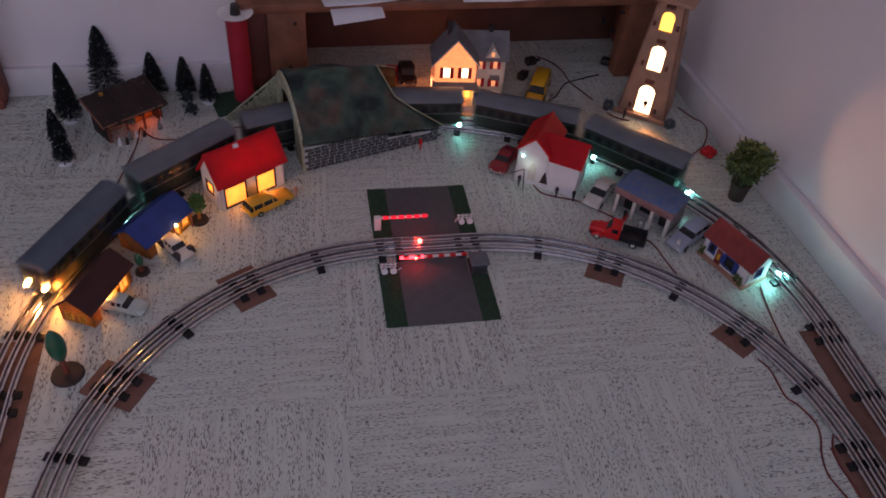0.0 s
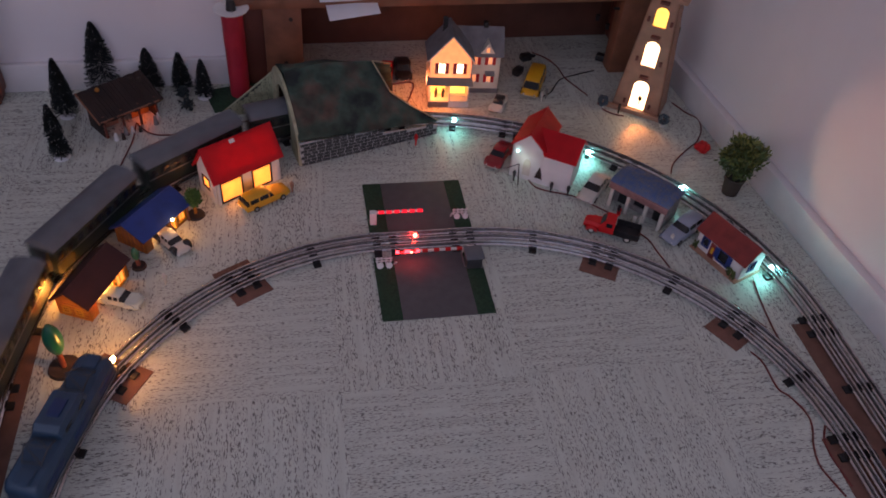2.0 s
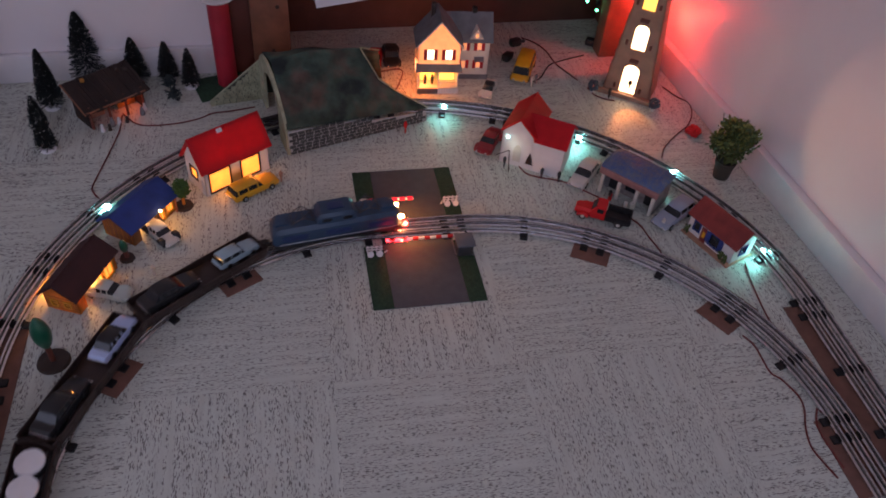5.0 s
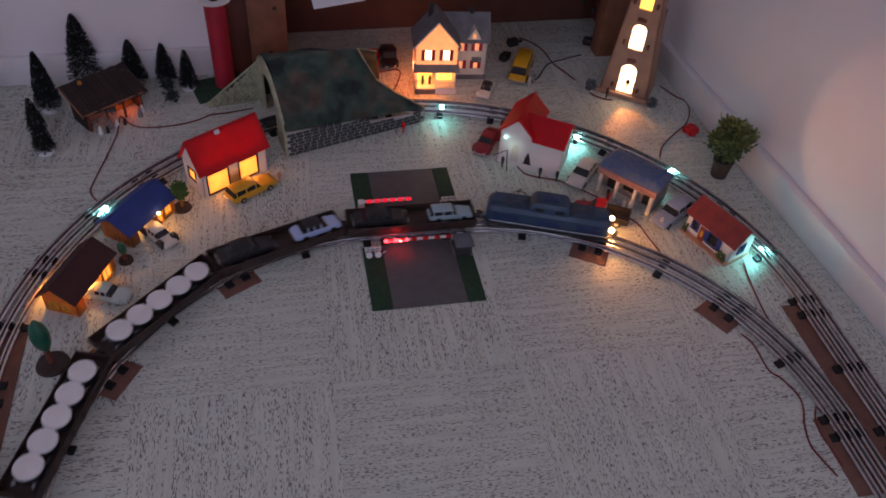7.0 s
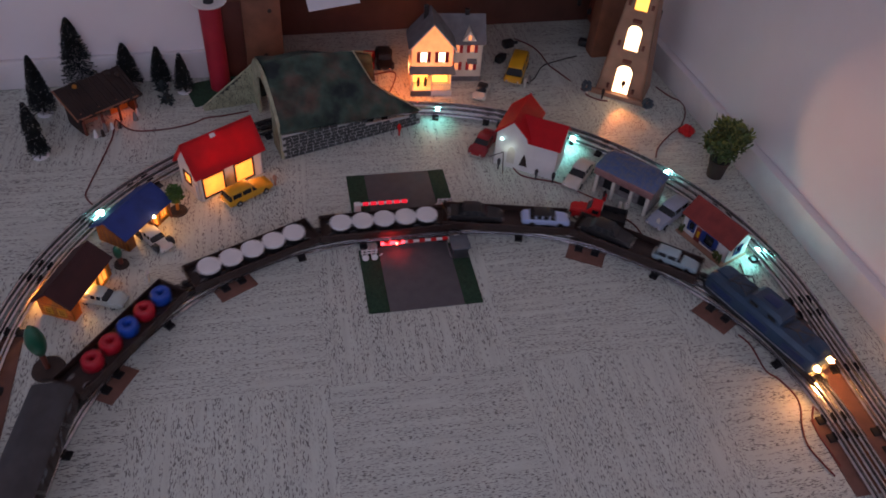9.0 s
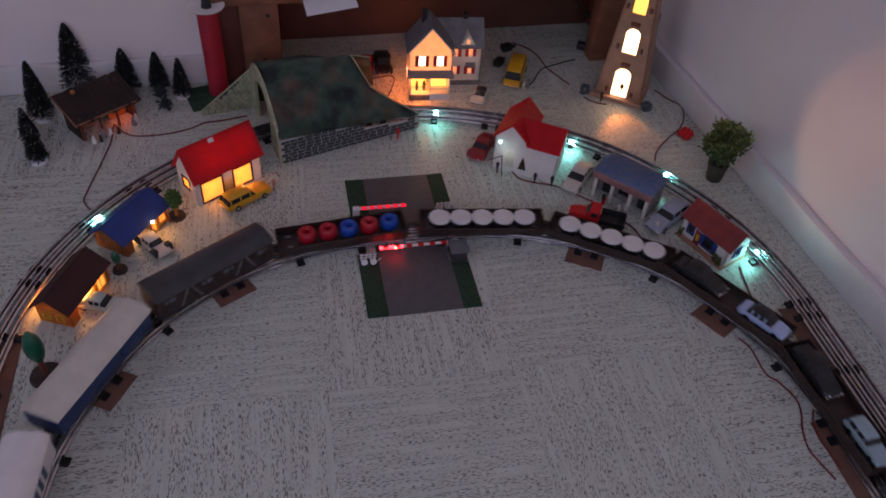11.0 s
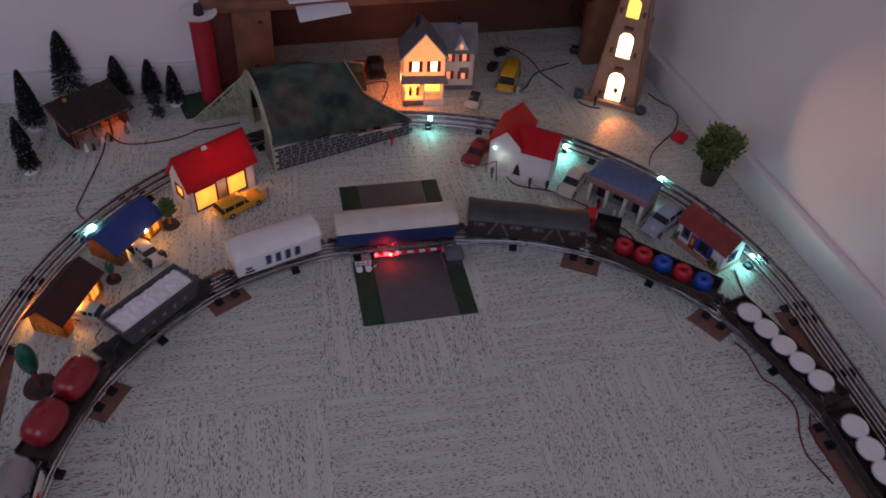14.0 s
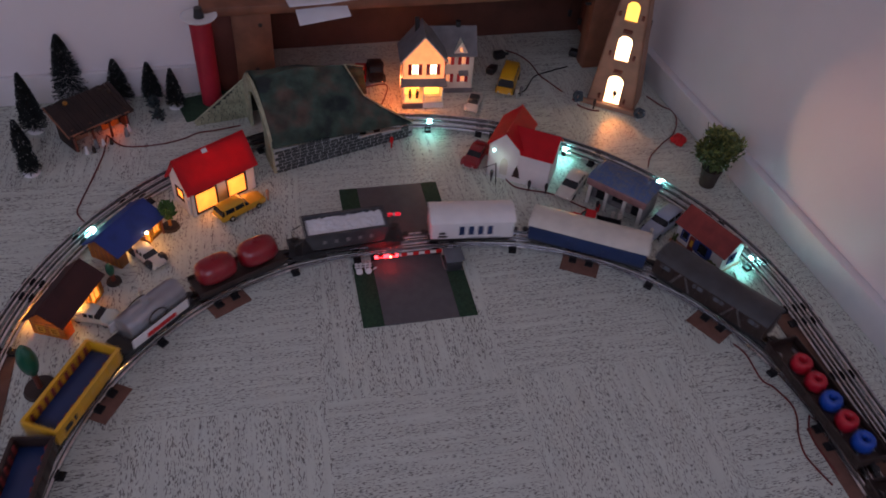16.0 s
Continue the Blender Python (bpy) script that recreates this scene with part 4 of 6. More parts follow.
lamp("house_bulb", "POINT", rh.matrix_basis @ Vector((.060, .034, .050)), 0.05, (1.0, 0.45, 0.14), 0.010)
lamp("house_bulb", "POINT", rh.matrix_basis @ Vector((.112, .034, .060)), 0.025, (1.0, 0.45, 0.14), 0.010)
part("door", box(.004, .018, -.002, .0, 0, .034, .0006), WHITE, rh, "white door", Matrix.Translation((0, .072, 0)) @ Matrix.Rotation(-math.pi / 2, 4, "Z") @ Matrix.Translation((.046, 0, 0)))
part("roof_plate", box(.045, .056, -.004, .004, -.0006, .0006, .0004), WHITE, rh, "small pale plate", pose(.008, .03, .1095, 52, 0, 0))

# the church-like white house with a cross gable
ch = gable_house("white card chapel with red roof and a tall front gable", "toy house", on_floor((0.121, 1.300), -19.5), .066, .100, .082, .114, WHITE, ROOFRED, ridge_along="y", over=.004, name="toy_chapel")
part("wing_wall", panel(.062, .074, ()), WHITE, ch, "", Matrix.Translation((.066, .0, 0)))
part("wing_wall", panel(.075, .074, ()), WHITE, ch, "", Matrix.Translation((.128, .0, 0)) @ Matrix.Rotation(math.pi / 2, 4, "Z"))
part("wing_gable", loft([[(x, 0, .074), (x, .040, .106), (x, .075, .074)] for x in (.125, .128)]), WHITE, ch)
part("wing_roof", slab([(.0665, -.005, .0735), (.133, -.005, .0735), (.133, .040, .108), (.030, .040, .108)], .0035), ROOFRED, ch)
part("wing_roof", slab([(.030, .040, .108), (.133, .040, .108), (.133, .082, .0725), (.044, .082, .0725)], .0035), ROOFRED, ch)
# Cream patch painted where the spotlight's light falls on the wall.
part("painted_light_patch", prism([(.035 + .008 * math.cos(a), .036 + .016 * math.sin(a)) for a in [math.pi * k / 8 for k in range(9)]] + [(.027, .012), (.043, .012)], -.001, .0), CREAM, ch, "pale arched patch painted for the spotlight on the wall")
bm = bmesh.new()
for k, (w_, z_) in enumerate(((.009, .014), (.0075, .020), (.006, .026), (.004, .031))):
    prism([(.062 - w_, z_), (.062 + w_, z_), (.062, z_ + .011)], -.002, -.0004, bm)
part("fir_cutout", bm, CLAY, ch, "small dark fir tree on the wall")
part("spotlight", ball(.0028, Matrix.Translation((.012, -.0025, .066)), None, 10, 8), G_SPOT, ch, "cold white lamp")
lamp("chapel_light", "POINT", ch.matrix_basis @ Vector((.028, -.016, .050)), 0.006, (0.80, 1.0, 0.82), 0.004)


# the lit porch house
def porch_house():
    t = thing("toy_house", "lit white wooden house with grey roof, porch and red shutters", "toy house", "toy houses", on_floor((-0.066, 1.533), 8.5))
    W, D, E, A = .092, .075, .118, .172
    # Upper wall and gable emit by themselves, standing in for lamplight through them.
    part("upper_wall", panel(W, E, [(.020, .034, .080, .104), (.060, .074, .080, .104)], .003, 0, .066), G_WARM, t, "peach wall that emits in place of lamplight behind it")
    part("gable", prism([(0, E), (W / 2, A), (W, E)], 0, .003), G_WARM, t)
    for x in (.020, .060):
        w = window(t, x, x + .014, .080, .104, WHITE, G_WHITE, None, 0, 1, .001)
        for dx in (-.0085, .0145):
            part("shutter", box(x + dx, x + dx + .0075, -.002, -.0003, .079, .105, .0004), SHUTTER, w, "red shutter")
    ml = Matrix.Translation((0, D, 0)) @ Matrix.Rotation(-math.pi / 2, 4, "Z")
    # Invented lit side window, to go with the lamp added outside it.
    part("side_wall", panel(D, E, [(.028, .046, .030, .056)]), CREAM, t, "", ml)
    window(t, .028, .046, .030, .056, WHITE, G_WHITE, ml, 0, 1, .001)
    mr = Matrix.Translation((W, 0, 0)) @ Matrix.Rotation(math.pi / 2, 4, "Z")
    part("side_wall", panel(D, E, ()), CREAM, t, "", mr)
    part("back_wall", panel(W, E, ()), CREAM, t, "", Matrix.Translation((0, D, 0)))
    # Invented lit window in the unseen back wall.
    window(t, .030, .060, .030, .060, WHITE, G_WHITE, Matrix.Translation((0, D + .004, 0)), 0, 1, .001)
    # Emitting wall, stands in for the lamplight in the porch.
    part("porch_back", panel(W - .006, .062, [(.040, .052, .012, .050)], .002, .006), G_YELLOW, t, "porch wall emitting yellow in place of lamplight", Matrix.Translation((0, .024, 0)))
    k = (A - E) / (W / 2)
    for s in (-1, 1):
        xa = -.007 if s < 0 else W + .007
        part("roof", slab([(xa, -.006, E - .007 * k + .002), (W / 2, -.006, A + .002), (W / 2, D + .004, A + .002), (xa, D + .004, E - .007 * k + .002)], .003), SLATE, t)
        part("barge_board", tube([(xa, -.0065, E - .007 * k), (W / 2, -.0065, A)], .0013, 4), CREAM, t)
    part("porch_roof", slab([(-.006, -.016, .058), (W + .006, -.016, .058), (W + .004, .002, .070), (-.004, .002, .070)], .003), SLATE, t, "grey porch roof")
    part("porch_floor", box(0, W, -.012, .024, .012, .015, .0006), CREAM, t)
    part("porch_base", box(.046, W, -.012, -.009, 0, .013), WHITE, t)
    part("porch_base", box(0, .046, -.012, -.009, 0, .012), SLATE, t)
    for x in (.003, .046, W - .003):
        part("porch_post", box(x - .0013, x + .0013, -.012, -.009, .014, .058), CREAM, t)
    for i in range(9):
        x = .049 + i * .0050
        part("baluster", box(x - .0006, x + .0006, -.0115, -.0105, .015, .028), CREAM, t)
    part("handrail", box(.046, W, -.0125, -.0095, .028, .030, .0004), CREAM, t)
    part("porch_step", box(.001, .045, -.0135, -.0095, 0, .0135, .0006), SLATE, t, "slate grey step block")
    for x in (.058, .070, .082):
        part("red_curtain", box(x - .0045, x + .0045, .0215, .0235, .041, .048, .0004), SHUTTER, t, "small red curtain")
    # side wing
    wx0, wx1, wy0, wy1, we, wr = W, .166, .050, .105, .100, .150
    part("wing_wall", panel(wx1, we, [(wx0 + .012, wx0 + .020, .075, .094), (wx0 + .046, wx0 + .054, .075, .094), (wx0 + .012, wx0 + .020, .030, .048), (wx0 + .046, wx0 + .054, .030, .048)], .003, wx0, .012), CREAM, t, "pale wing wall", Matrix.Translation((0, wy0, 0)))
    for (x, z, lit) in ((wx0 + .012, .075, 1), (wx0 + .046, .075, 1), (wx0 + .012, .030, 0), (wx0 + .046, .030, 0)):
        w = window(t, x, x + .008, z, z + .018, WHITE, G_WARM, Matrix.Translation((0, wy0, 0)), 0, 1, .001)
        for dx in (-.0085, .0090):
            part("shutter", box(x + dx, x + dx + .0075, wy0 - .002, wy0 - .0003, z - .001, z + .020, .0004), SHUTTER, t, "red shutter")
    part("wing_side", panel(wy1 - wy0, we, ()), CREAM, t, "", Matrix.Translation((wx1, wy0, 0)) @ Matrix.Rotation(math.pi / 2, 4, "Z"))
    part("wing_base", box(wx0, wx1 + .001, wy0 - .001, wy1, 0, .012), SLATE, t)
    part("awning", slab([(wx0 + .040, wy0 - .012, .052), (wx0 + .062, wy0 - .012, .052), (wx0 + .062, wy0, .058), (wx0 + .040, wy0, .058)], .002), SLATE, t)
    ym = (wy0 + wy1) / 2 + .01
    part("wing_gable", loft([[(x, wy0, we), (x, ym, wr), (x, wy1 + .02, we)] for x in (wx1 - .003, wx1)]), CREAM, t)
    part("wing_roof", slab([(wx0 - .03, wy0 - .006, we - .004), (wx1 + .006, wy0 - .006, we - .004), (wx1 + .006, ym, wr), (wx0 - .03, ym, wr)], .003), SLATE, t)
    part("wing_roof", slab([(wx0 - .03, ym, wr), (wx1 + .006, ym, wr), (wx1 + .006, wy1 + .026, we - .004), (wx0 - .03, wy1 + .026, we - .004)], .003), SLATE, t)
    dm = part("dormer", loft([[(wx0 + .026, y, .104), (wx0 + .058, y, .104), (wx0 + .042, y, .130)] for y in (wy0 - .004, wy0 + .025)]), CREAM, t, "white triangular dormer")
    part("dormer_window", prism([(wx0 + .039, .108), (wx0 + .045, .108), (wx0 + .045, .116), (wx0 + .042, .119), (wx0 + .039, .116)], wy0 - .0052, wy0 - .0042), G_WARM, dm, "small lit window")
    for x, y, top in ((.034, .056, .186), (.13, .09, .160)):
        part("chimney", box(x - .005, x + .005, y - .005, y + .005, .13, top, .0006), BLACK, t, "dark chimney")
    return t


PHT = porch_house()
lamp("warm_house_light", "POINT", PHT.matrix_basis @ Vector((.016, -.005, .046)), 0.28, (1.0, 0.20, 0.04), 0.006)
# Added lamp in open air before the wing, brightens its front.
lamp("warm_house_light", "POINT", PHT.matrix_basis @ Vector((.135, -.020, .070)), 0.030, (1.0, 0.42, 0.26), 0.010)
# Lamps added outside the invented side and back windows to warm the floor.
lamp("added_window_glow", "POINT", PHT.matrix_basis @ Vector((-.014, .040, .044)), 0.11, (1.0, 0.20, 0.04), 0.010)
lamp("added_window_glow", "POINT", PHT.matrix_basis @ Vector((.045, .100, .050)), 0.05, (1.0, 0.20, 0.06), 0.010)

# the garage with the blue roof
ga = thing("toy_garage", "grey card garage with blue tiled roof and white pillars", "toy house", "toy houses", on_floor((0.318, 1.233), -35.0) @ Matrix.Diagonal((1.14, 0.88, 1, 1)))
part("back_wall", panel(.104, .058, ()), GREYCARD, ga, "", Matrix.Translation((0, .074, 0)))
part("inner_wall", panel(.104, .050, [(.010, .028, 0, .036), (.040, .066, .012, .036), (.078, .096, 0, .036)]), GREYCARD, ga, "shop front", Matrix.Translation((0, .026, 0)))
for x in (.010, .078):
    part("dark_doorway", box(x, x + .018, .0285, .030, 0, .036), BLACK, ga)
part("shop_window", box(.040, .066, .0285, .030, .012, .036), GLASS, ga)
for x in (0, .101):
    part("side_wall", box(x, x + .003, .006, .077, 0, .056, .0004), GREYCARD, ga)
for x in (.004, .036, .070, .100):
    part("pillar", box(x - .003, x + .003, -.002, .004, 0, .048, .0008), CREAM, ga, "pale square pillar")
part("fascia", box(-.003, .107, -.006, .002, .046, .060, .001), PINK, ga, "faded pink sign board")
part("canopy", box(-.002, .106, 0, .076, .054, .057), PINK, ga)
secs = []
for x, k in ((-.004, .35), (.004, 1.0), (.100, 1.0), (.108, .35)):
    secs.append([(x, -.002, .060), (x, .007, .060 + .010 * k), (x, .020, .060 + .014 * k), (x, .056, .060 + .014 * k), (x, .070, .060 + .010 * k), (x, .079, .060)])
part("roof", loft(secs), BLUETILE, ga, "rounded blue roof")
for i in range(15):
    x = .005 + i * .0067
    part("roof_rib", tube([(x, .000, .0612), (x, .007, .0702), (x, .020, .0743), (x, .056, .0743), (x, .070, .0702)], .0009, 4), BLUETILE, ga)
for i, x in enumerate((.030, .060)):
    part("pump", box(x - .003, x + .003, -.016, -.011, 0, .018, .0008), CREAM if i else RED, ga, "small fuel pump")

# the small house with the dark red roof
sh = gable_house("white card cottage with dark red roof and a red door", "toy house", on_floor((0.480, 1.136), -54.0), .108, .056, .044, .068, WHITE, DARKRED,
                 front=[(.014, .026, .016, .034), (.052, .078, .010, .034)], right=[(.02, .034, .016, .032)], frame_mat=ROYAL, pane_mat=GLASS, over=.006)
part("door", box(.032, .046, -.002, 0, 0, .034, .0006), DARKRED, sh, "dark red door")
part("door_panel", box(.036, .042, -.0026, -.0018, .012, .026, .0003), YELLOW, sh, "yellow door panel")
part("base_board", box(-.004, .112, -.012, .058, 0, .0022, .0006), WOOD_PALE, sh, "pale card base")
for x in (.049, .079):
    part("shutter", box(x - .005, x + .005, -.0024, -.0004, .010, .034, .0004), ROYAL, sh, "blue shutter")
for x in (.006, .088, .100):
    bm = bmesh.new()
    for k in range(24):
        a, r = random.uniform(0, 6.28), random.uniform(0, .006)
        ball(.0022, Matrix.Translation((x + r * math.cos(a), -.006 + r * .5 * math.sin(a), random.uniform(.001, .018))), bm, 5, 4)
    part("wall_plant", bm, LEAF, sh, "painted green plant")

# the ochre house and the blue-roofed house
yh = gable_house("ochre card cabin with dark maroon roof and lit carport", "toy house", on_floor((-0.606, 0.818), -11.0), .058, .110, .039, .061, OCHRE, DARKROOF,
                 front=[(.012, .021, .011, .021), (.035, .044, .011, .021)], left=[(.014, .038, .006, .027), (.054, .084, .006, .027)], right=[(.076, .098, .004, .031)], right_open=[(.020, .072, 0, .031)], front_pane=YELLOW, frame_mat=YELLOW, pane_mat=G_AMBER, ridge_along="y", apex=.45, over=.007, bars=1)
for i in range(5):
    part("plank_line", box(.001, .057, -.0006, .0002, .005 + i * .006, .0056 + i * .006), TAN, yh)
bl = gable_house("tan card cabin with royal blue roof and lit porch", "toy house", on_floor((-0.577, 0.995), -22.5), .066, .112, .036, .056, TAN, ROYAL,
                 right=[(.066, .078, .004, .033), (.088, .102, .010, .032)], right_open=[(.018, .058, 0, .032)], frame_mat=YELLOW, pane_mat=G_AMBER, ridge_along="y", apex=.42, over=.007, bars=1)
for i in range(7):
    part("plank_line", box(.004 + i * .0096, .0048 + i * .0096, -.0006, .0002, .001, .036), OCHRE, bl)
part("porch_lamp", ball(.0026, Matrix.Translation((.074, .065, .035)), None, 10, 8), G_BULB, bl, "lit warm porch bulb")
part("lamp_arm", tube([(.065, .065, .035), (.073, .065, .035)], .0008, 5), STEEL, bl)
for x, y in ((.0712, .106), (.0712, .062)):
    part("porch_post", box(x - .0014, x + .0014, y - .0014, y + .0014, 0, .033), WOOD, bl)
part("porch_lamp", ball(.003, Matrix.Translation((.040, .050, .029)), None, 10, 8), G_BULB, yh, "lit warm porch bulb")
lamp("warm_house_light", "POINT", (yh.matrix_basis @ Vector((.042, .050, .022))), 0.22, (1.0, 0.42, 0.08), 0.006)
lamp("house_bulb", "POINT", (bl.matrix_basis @ Vector((.030, .040, .022))), 0.06, (1.0, 0.45, 0.14), 0.006)
lamp("warm_house_light", "POINT", (bl.matrix_basis @ Vector((.082, .067, .034))), 0.030, (1.0, 0.42, 0.13), 0.006)
# Added lamp outside the left windows, for the orange gleam on the rails.
lamp("warm_house_light", "POINT", (yh.matrix_basis @ Vector((-.006, .040, .016))), 0.18, (1.0, 0.38, 0.07), 0.0025)


# the log crib
def crib():
    t = thing("toy_stable", "dark bark-roofed wooden stable glowing orange inside", "toy stable", "", on_floor((-0.707, 1.286), 50))
    for i, x in enumerate((0.0, .119)):
        part("side_wall", box(x, x + .005, .004, .062, 0, .050, .001), BARK, t)
    part("back_wall", box(0, .124, .060, .064, 0, .062, .001), BARK, t)
    for x in (.004, .044, .082, .121):
        part("post", tube([(x, .002, 0), (x, .002, .052)], .0028, 7), WOOD_DARK, t)
    for i in range(19):
        x = -.006 + i * .0076
        lift = random.uniform(-.0012, .0012)
        part("roof_plank", loft([[(x - .0037, y, z), (x + .0037, y, z), (x + .0034, y, z + .0034 + lift), (x - .0034, y, z + .0034 + lift)] for y, z in ((-.012 + random.uniform(-.002, .002), .044), (.072, .074))]), BARK, t)
    part("roof_edge", tube([(-.0105, -.012, .046), (-.0105, .072, .077)], .0018, 6), WOOD, t, "pale roof edge")
    for k, (x, y, z) in enumerate(((.030, .060, .076), (.104, .058, .075), (.118, .050, .072))):
        part("roof_ornament", ball(.005, Matrix.Translation((x, y, z)), None, 8, 6), CLAY if k else OCHRE, t)
    part("front_beam", tube([(-.008, -.010, .047), (.124, -.010, .047)], .0022, 7), WOOD, t)
    part("glowing_lamp", ball(.0045, Matrix.Translation((.085, .030, .030)), None, 10, 8), G_FIRE, t, "orange lamp")
    # Left cloth and right panel are coloured lighter for orange lamplight on them.
    part("lamplit_cloth", box(.012, .046, .030, .032, .004, .034, .001), WOOD_PALE, t)
    part("lit_panel", box(.076, .116, .030, .033, .002, .040, .001), OCHRE, t)
    return t


cr = crib()
lamp("stable_light", "POINT", cr.matrix_basis @ Vector((.094, .018, .024)), 0.020, (1.0, 0.13, 0.02), 0.005)
for k, (x, y, h) in enumerate(((.014, -.016, .017), (.026, -.022, .015), (.038, -.012, .020), (.052, -.014, .016), (.066, -.020, .013), (.104, -.016, .019), (.116, -.006, .017))):
    bm = cone(h * .30, h * .17, h * .78, 9)
    ball(h * .17, Matrix.Translation((0, 0, h * .90)), bm, 8, 6)
    tagged(part("figurine", bm, (WHITE, CLAY, GREYCARD)[k % 3], None, ("tiny white crib figure beside the stable", "tiny dark crib figure beside the stable", "tiny greyish crib figure beside the stable")[k % 3],
                cr.matrix_basis @ Matrix.Translation((x, y, 0))), category="figurine", group="crib figures")


# ---- lighthouse ----
def lighthouse():
    t = thing("toy_lighthouse", "pale plywood tower with three lit arched windows", "toy tower", "", on_floor((0.429, 1.624), -22))
    H = .272

    def half_w(z):
        return .056 - .026 * z / H

    def half_d(z):
        return .040 - .016 * z / H
    arches = [(.006, .077, .0182), (.113, .173, .0160), (.206, .251, .0142)]
    # front face in boards so that the openings go through

    def fp(x, z, dy=0.0):
        return (x, -half_d(z) + dy, z)
    steps = [math.sin(math.radians(g)) for g in (0, 25, 45, 62, 78, 90)]
    cells = []
    last = 0.0
    for z0, z1, r in arches:
        spring = z1 - r * .9
        if z0 > last:
            cells.append((last, z0, 0.0, 0.0))
        cells.append((z0, spring, r, r))
        for s0, s1 in zip(steps, steps[1:]):
            cells.append((spring + r * .9 * s0, spring + r * .9 * s1, r * math.sqrt(1 - s0 * s0), r * math.sqrt(max(0, 1 - s1 * s1)) + 1e-4))
        last = z1
    cells.append((last, H, 0.0, 0.0))
    solid = [q for q in cells if q[2] == 0]
    for za, zb, _, _ in solid:
        part("front_board", loft([[fp(-half_w(za), za, e), fp(half_w(za), za, e), fp(half_w(zb), zb, e), fp(-half_w(zb), zb, e)] for e in (0, .004)]), WOOD_PALE, t)
    for z0, z1, r in arches:
        for sx in (-1, 1):
            bm = bmesh.new()
            for za, zb, ra, rb in cells:
                if ra and z0 - 1e-6 <= za and zb <= z1 + 1e-6:
                    loft([[fp(sx * ra, za, e), fp(sx * half_w(za), za, e), fp(sx * half_w(zb), zb, e), fp(sx * rb, zb, e)] for e in (0, .004)], bm)
            bmesh.ops.remove_doubles(bm, verts=bm.verts, dist=1e-5)
            part("front_board", bm, WOOD_PALE, t)
    for s in (-1, 1):
        part("side_wall", loft([[(s * (half_w(z) - .004 * k), sy * half_d(z), z) for z, sy, k in ((0, -1, k), (0, 1, k), (H, 1, k), (H, -1, k))] for k in (0, 1)]), WOOD_PALE, t)
    part("back_wall", loft([[(sx * half_w(z), half_d(z) - .004 * k, z) for z, sx in ((0, -1), (0, 1), (H, 1), (H, -1))] for k in (0, 1)]), WOOD_PALE, t)
    for i, (z0, z1, r) in enumerate(arches):
        pts = [(r * math.cos(a), z1 - r * .9 + r * .9 * math.sin(a)) for a in [math.pi * k / 10 for k in range(11)]] + [(-r, z0), (r, z0)]
        part("lit_opening", loft([[(x, -half_d(z) + dy, z) for x, z in pts] for dy in (.0046, .0056)]), G_YELLOW if i == 2 else G_WHITE, t, "glowing arched window")
        ring = [(r * 1.08 * math.cos(a), z1 - r * .9 + r * .98 * math.sin(a)) for a in [math.pi * k / 10 for k in range(11)]]
        part("arch_trim", tube([(r * 1.08, -half_d(z0) - .001, z0)] + [(x, -half_d(z) - .001, z) for x, z in ring] + [(-r * 1.08, -half_d(z0) - .001, z0)], .0012, 5), WOOD_PALE, t)
        for sx in (-1, 1):
            part("window_box", box(sx * (r + .011) - .003, sx * (r + .011) + .003, -half_d(z0) - .006, -half_d(z0) + .001, z0 + .010, z0 + .020, .001), WOOD_DARK, t)
        part("balcony", box(-.010, .010, -half_d(z1) - .008, -half_d(z1) + .002, z1 + .009, z1 + .015, .001), WOOD_DARK, t)
    part("cap_ledge", box(-.048, .048, -.038, .034, H, H + .008, .002), WOOD_PALE, t)
    part("base_plank", box(-.076, .076, -.058, -.048, 0, .010, .001), WOOD_PALE, t)
    part("floor_board", box(-.056, .056, -.050, .044, 0, .004, .001), WOOD_PALE, t)
    part("latch", box(.002, .0055, -.0368, -.0350, .018, .040, .0006), CLAY, t)
    part("latch_knob", box(-.001, .0085, -.0372, -.0352, .028, .038, .0016), CLAY, t)
    return t


LH = lighthouse()
lamp("tower_light", "SPOT", LH.matrix_basis @ Vector((.002, -.050, .036)), 0.52, (1.0, 0.27, 0.06), 0.003, LH.matrix_basis @ Vector((.11, -.27, 0)), 62, 0.30)
for x in (-.072, .072):
    b = thing("toy_bush", "round grey-blue toy bush beside the tower", "toy bush", "bushes at the tower", LH.matrix_basis @ Matrix.Translation((x, -.066, 0)))
    bm = bmesh.new()
    for k in range(150):
        d = Vector((random.gauss(0, 1), random.gauss(0, 1), random.gauss(0, 1))).normalized() * random.uniform(.009, .0125)
        ball(random.uniform(.0015, .0028), Matrix.Translation(d + Vector((0, 0, .018))), bm, 5, 4)
    part("foliage", bm, mat("grey_blue_flock", (.10, .13, .16), .9, 0, .5, 120, .4), b)
    part("base", cone(.007, .006, .006, 10), CREAM, b)


# Unseen bulb added behind the tower for the red flashes, with its sleeve
bc = thing("added_flash_lamp", "red flashing bulb added out of sight behind the tower", "lamp", "", LH.matrix_basis @ Matrix.Translation((.020, .085, .120)))
part("socket", cone(.011, .009, .012, 14), BLACK, bc)
part("bracket", box(-.004, .004, -.056, .004, -.004, .002, .0008), BLACK, bc, "added black bracket that holds the hidden bulb")
part("bulb", ball(.010, Matrix.Translation((0, 0, .022)), None, 14, 10), glow("red_flash_bulb", (1.0, .06, .035), 260.0), bc, "glowing red bulb")
# Made-up sleeve: blocks the bulb's light between flashes.
bm = bmesh.new()
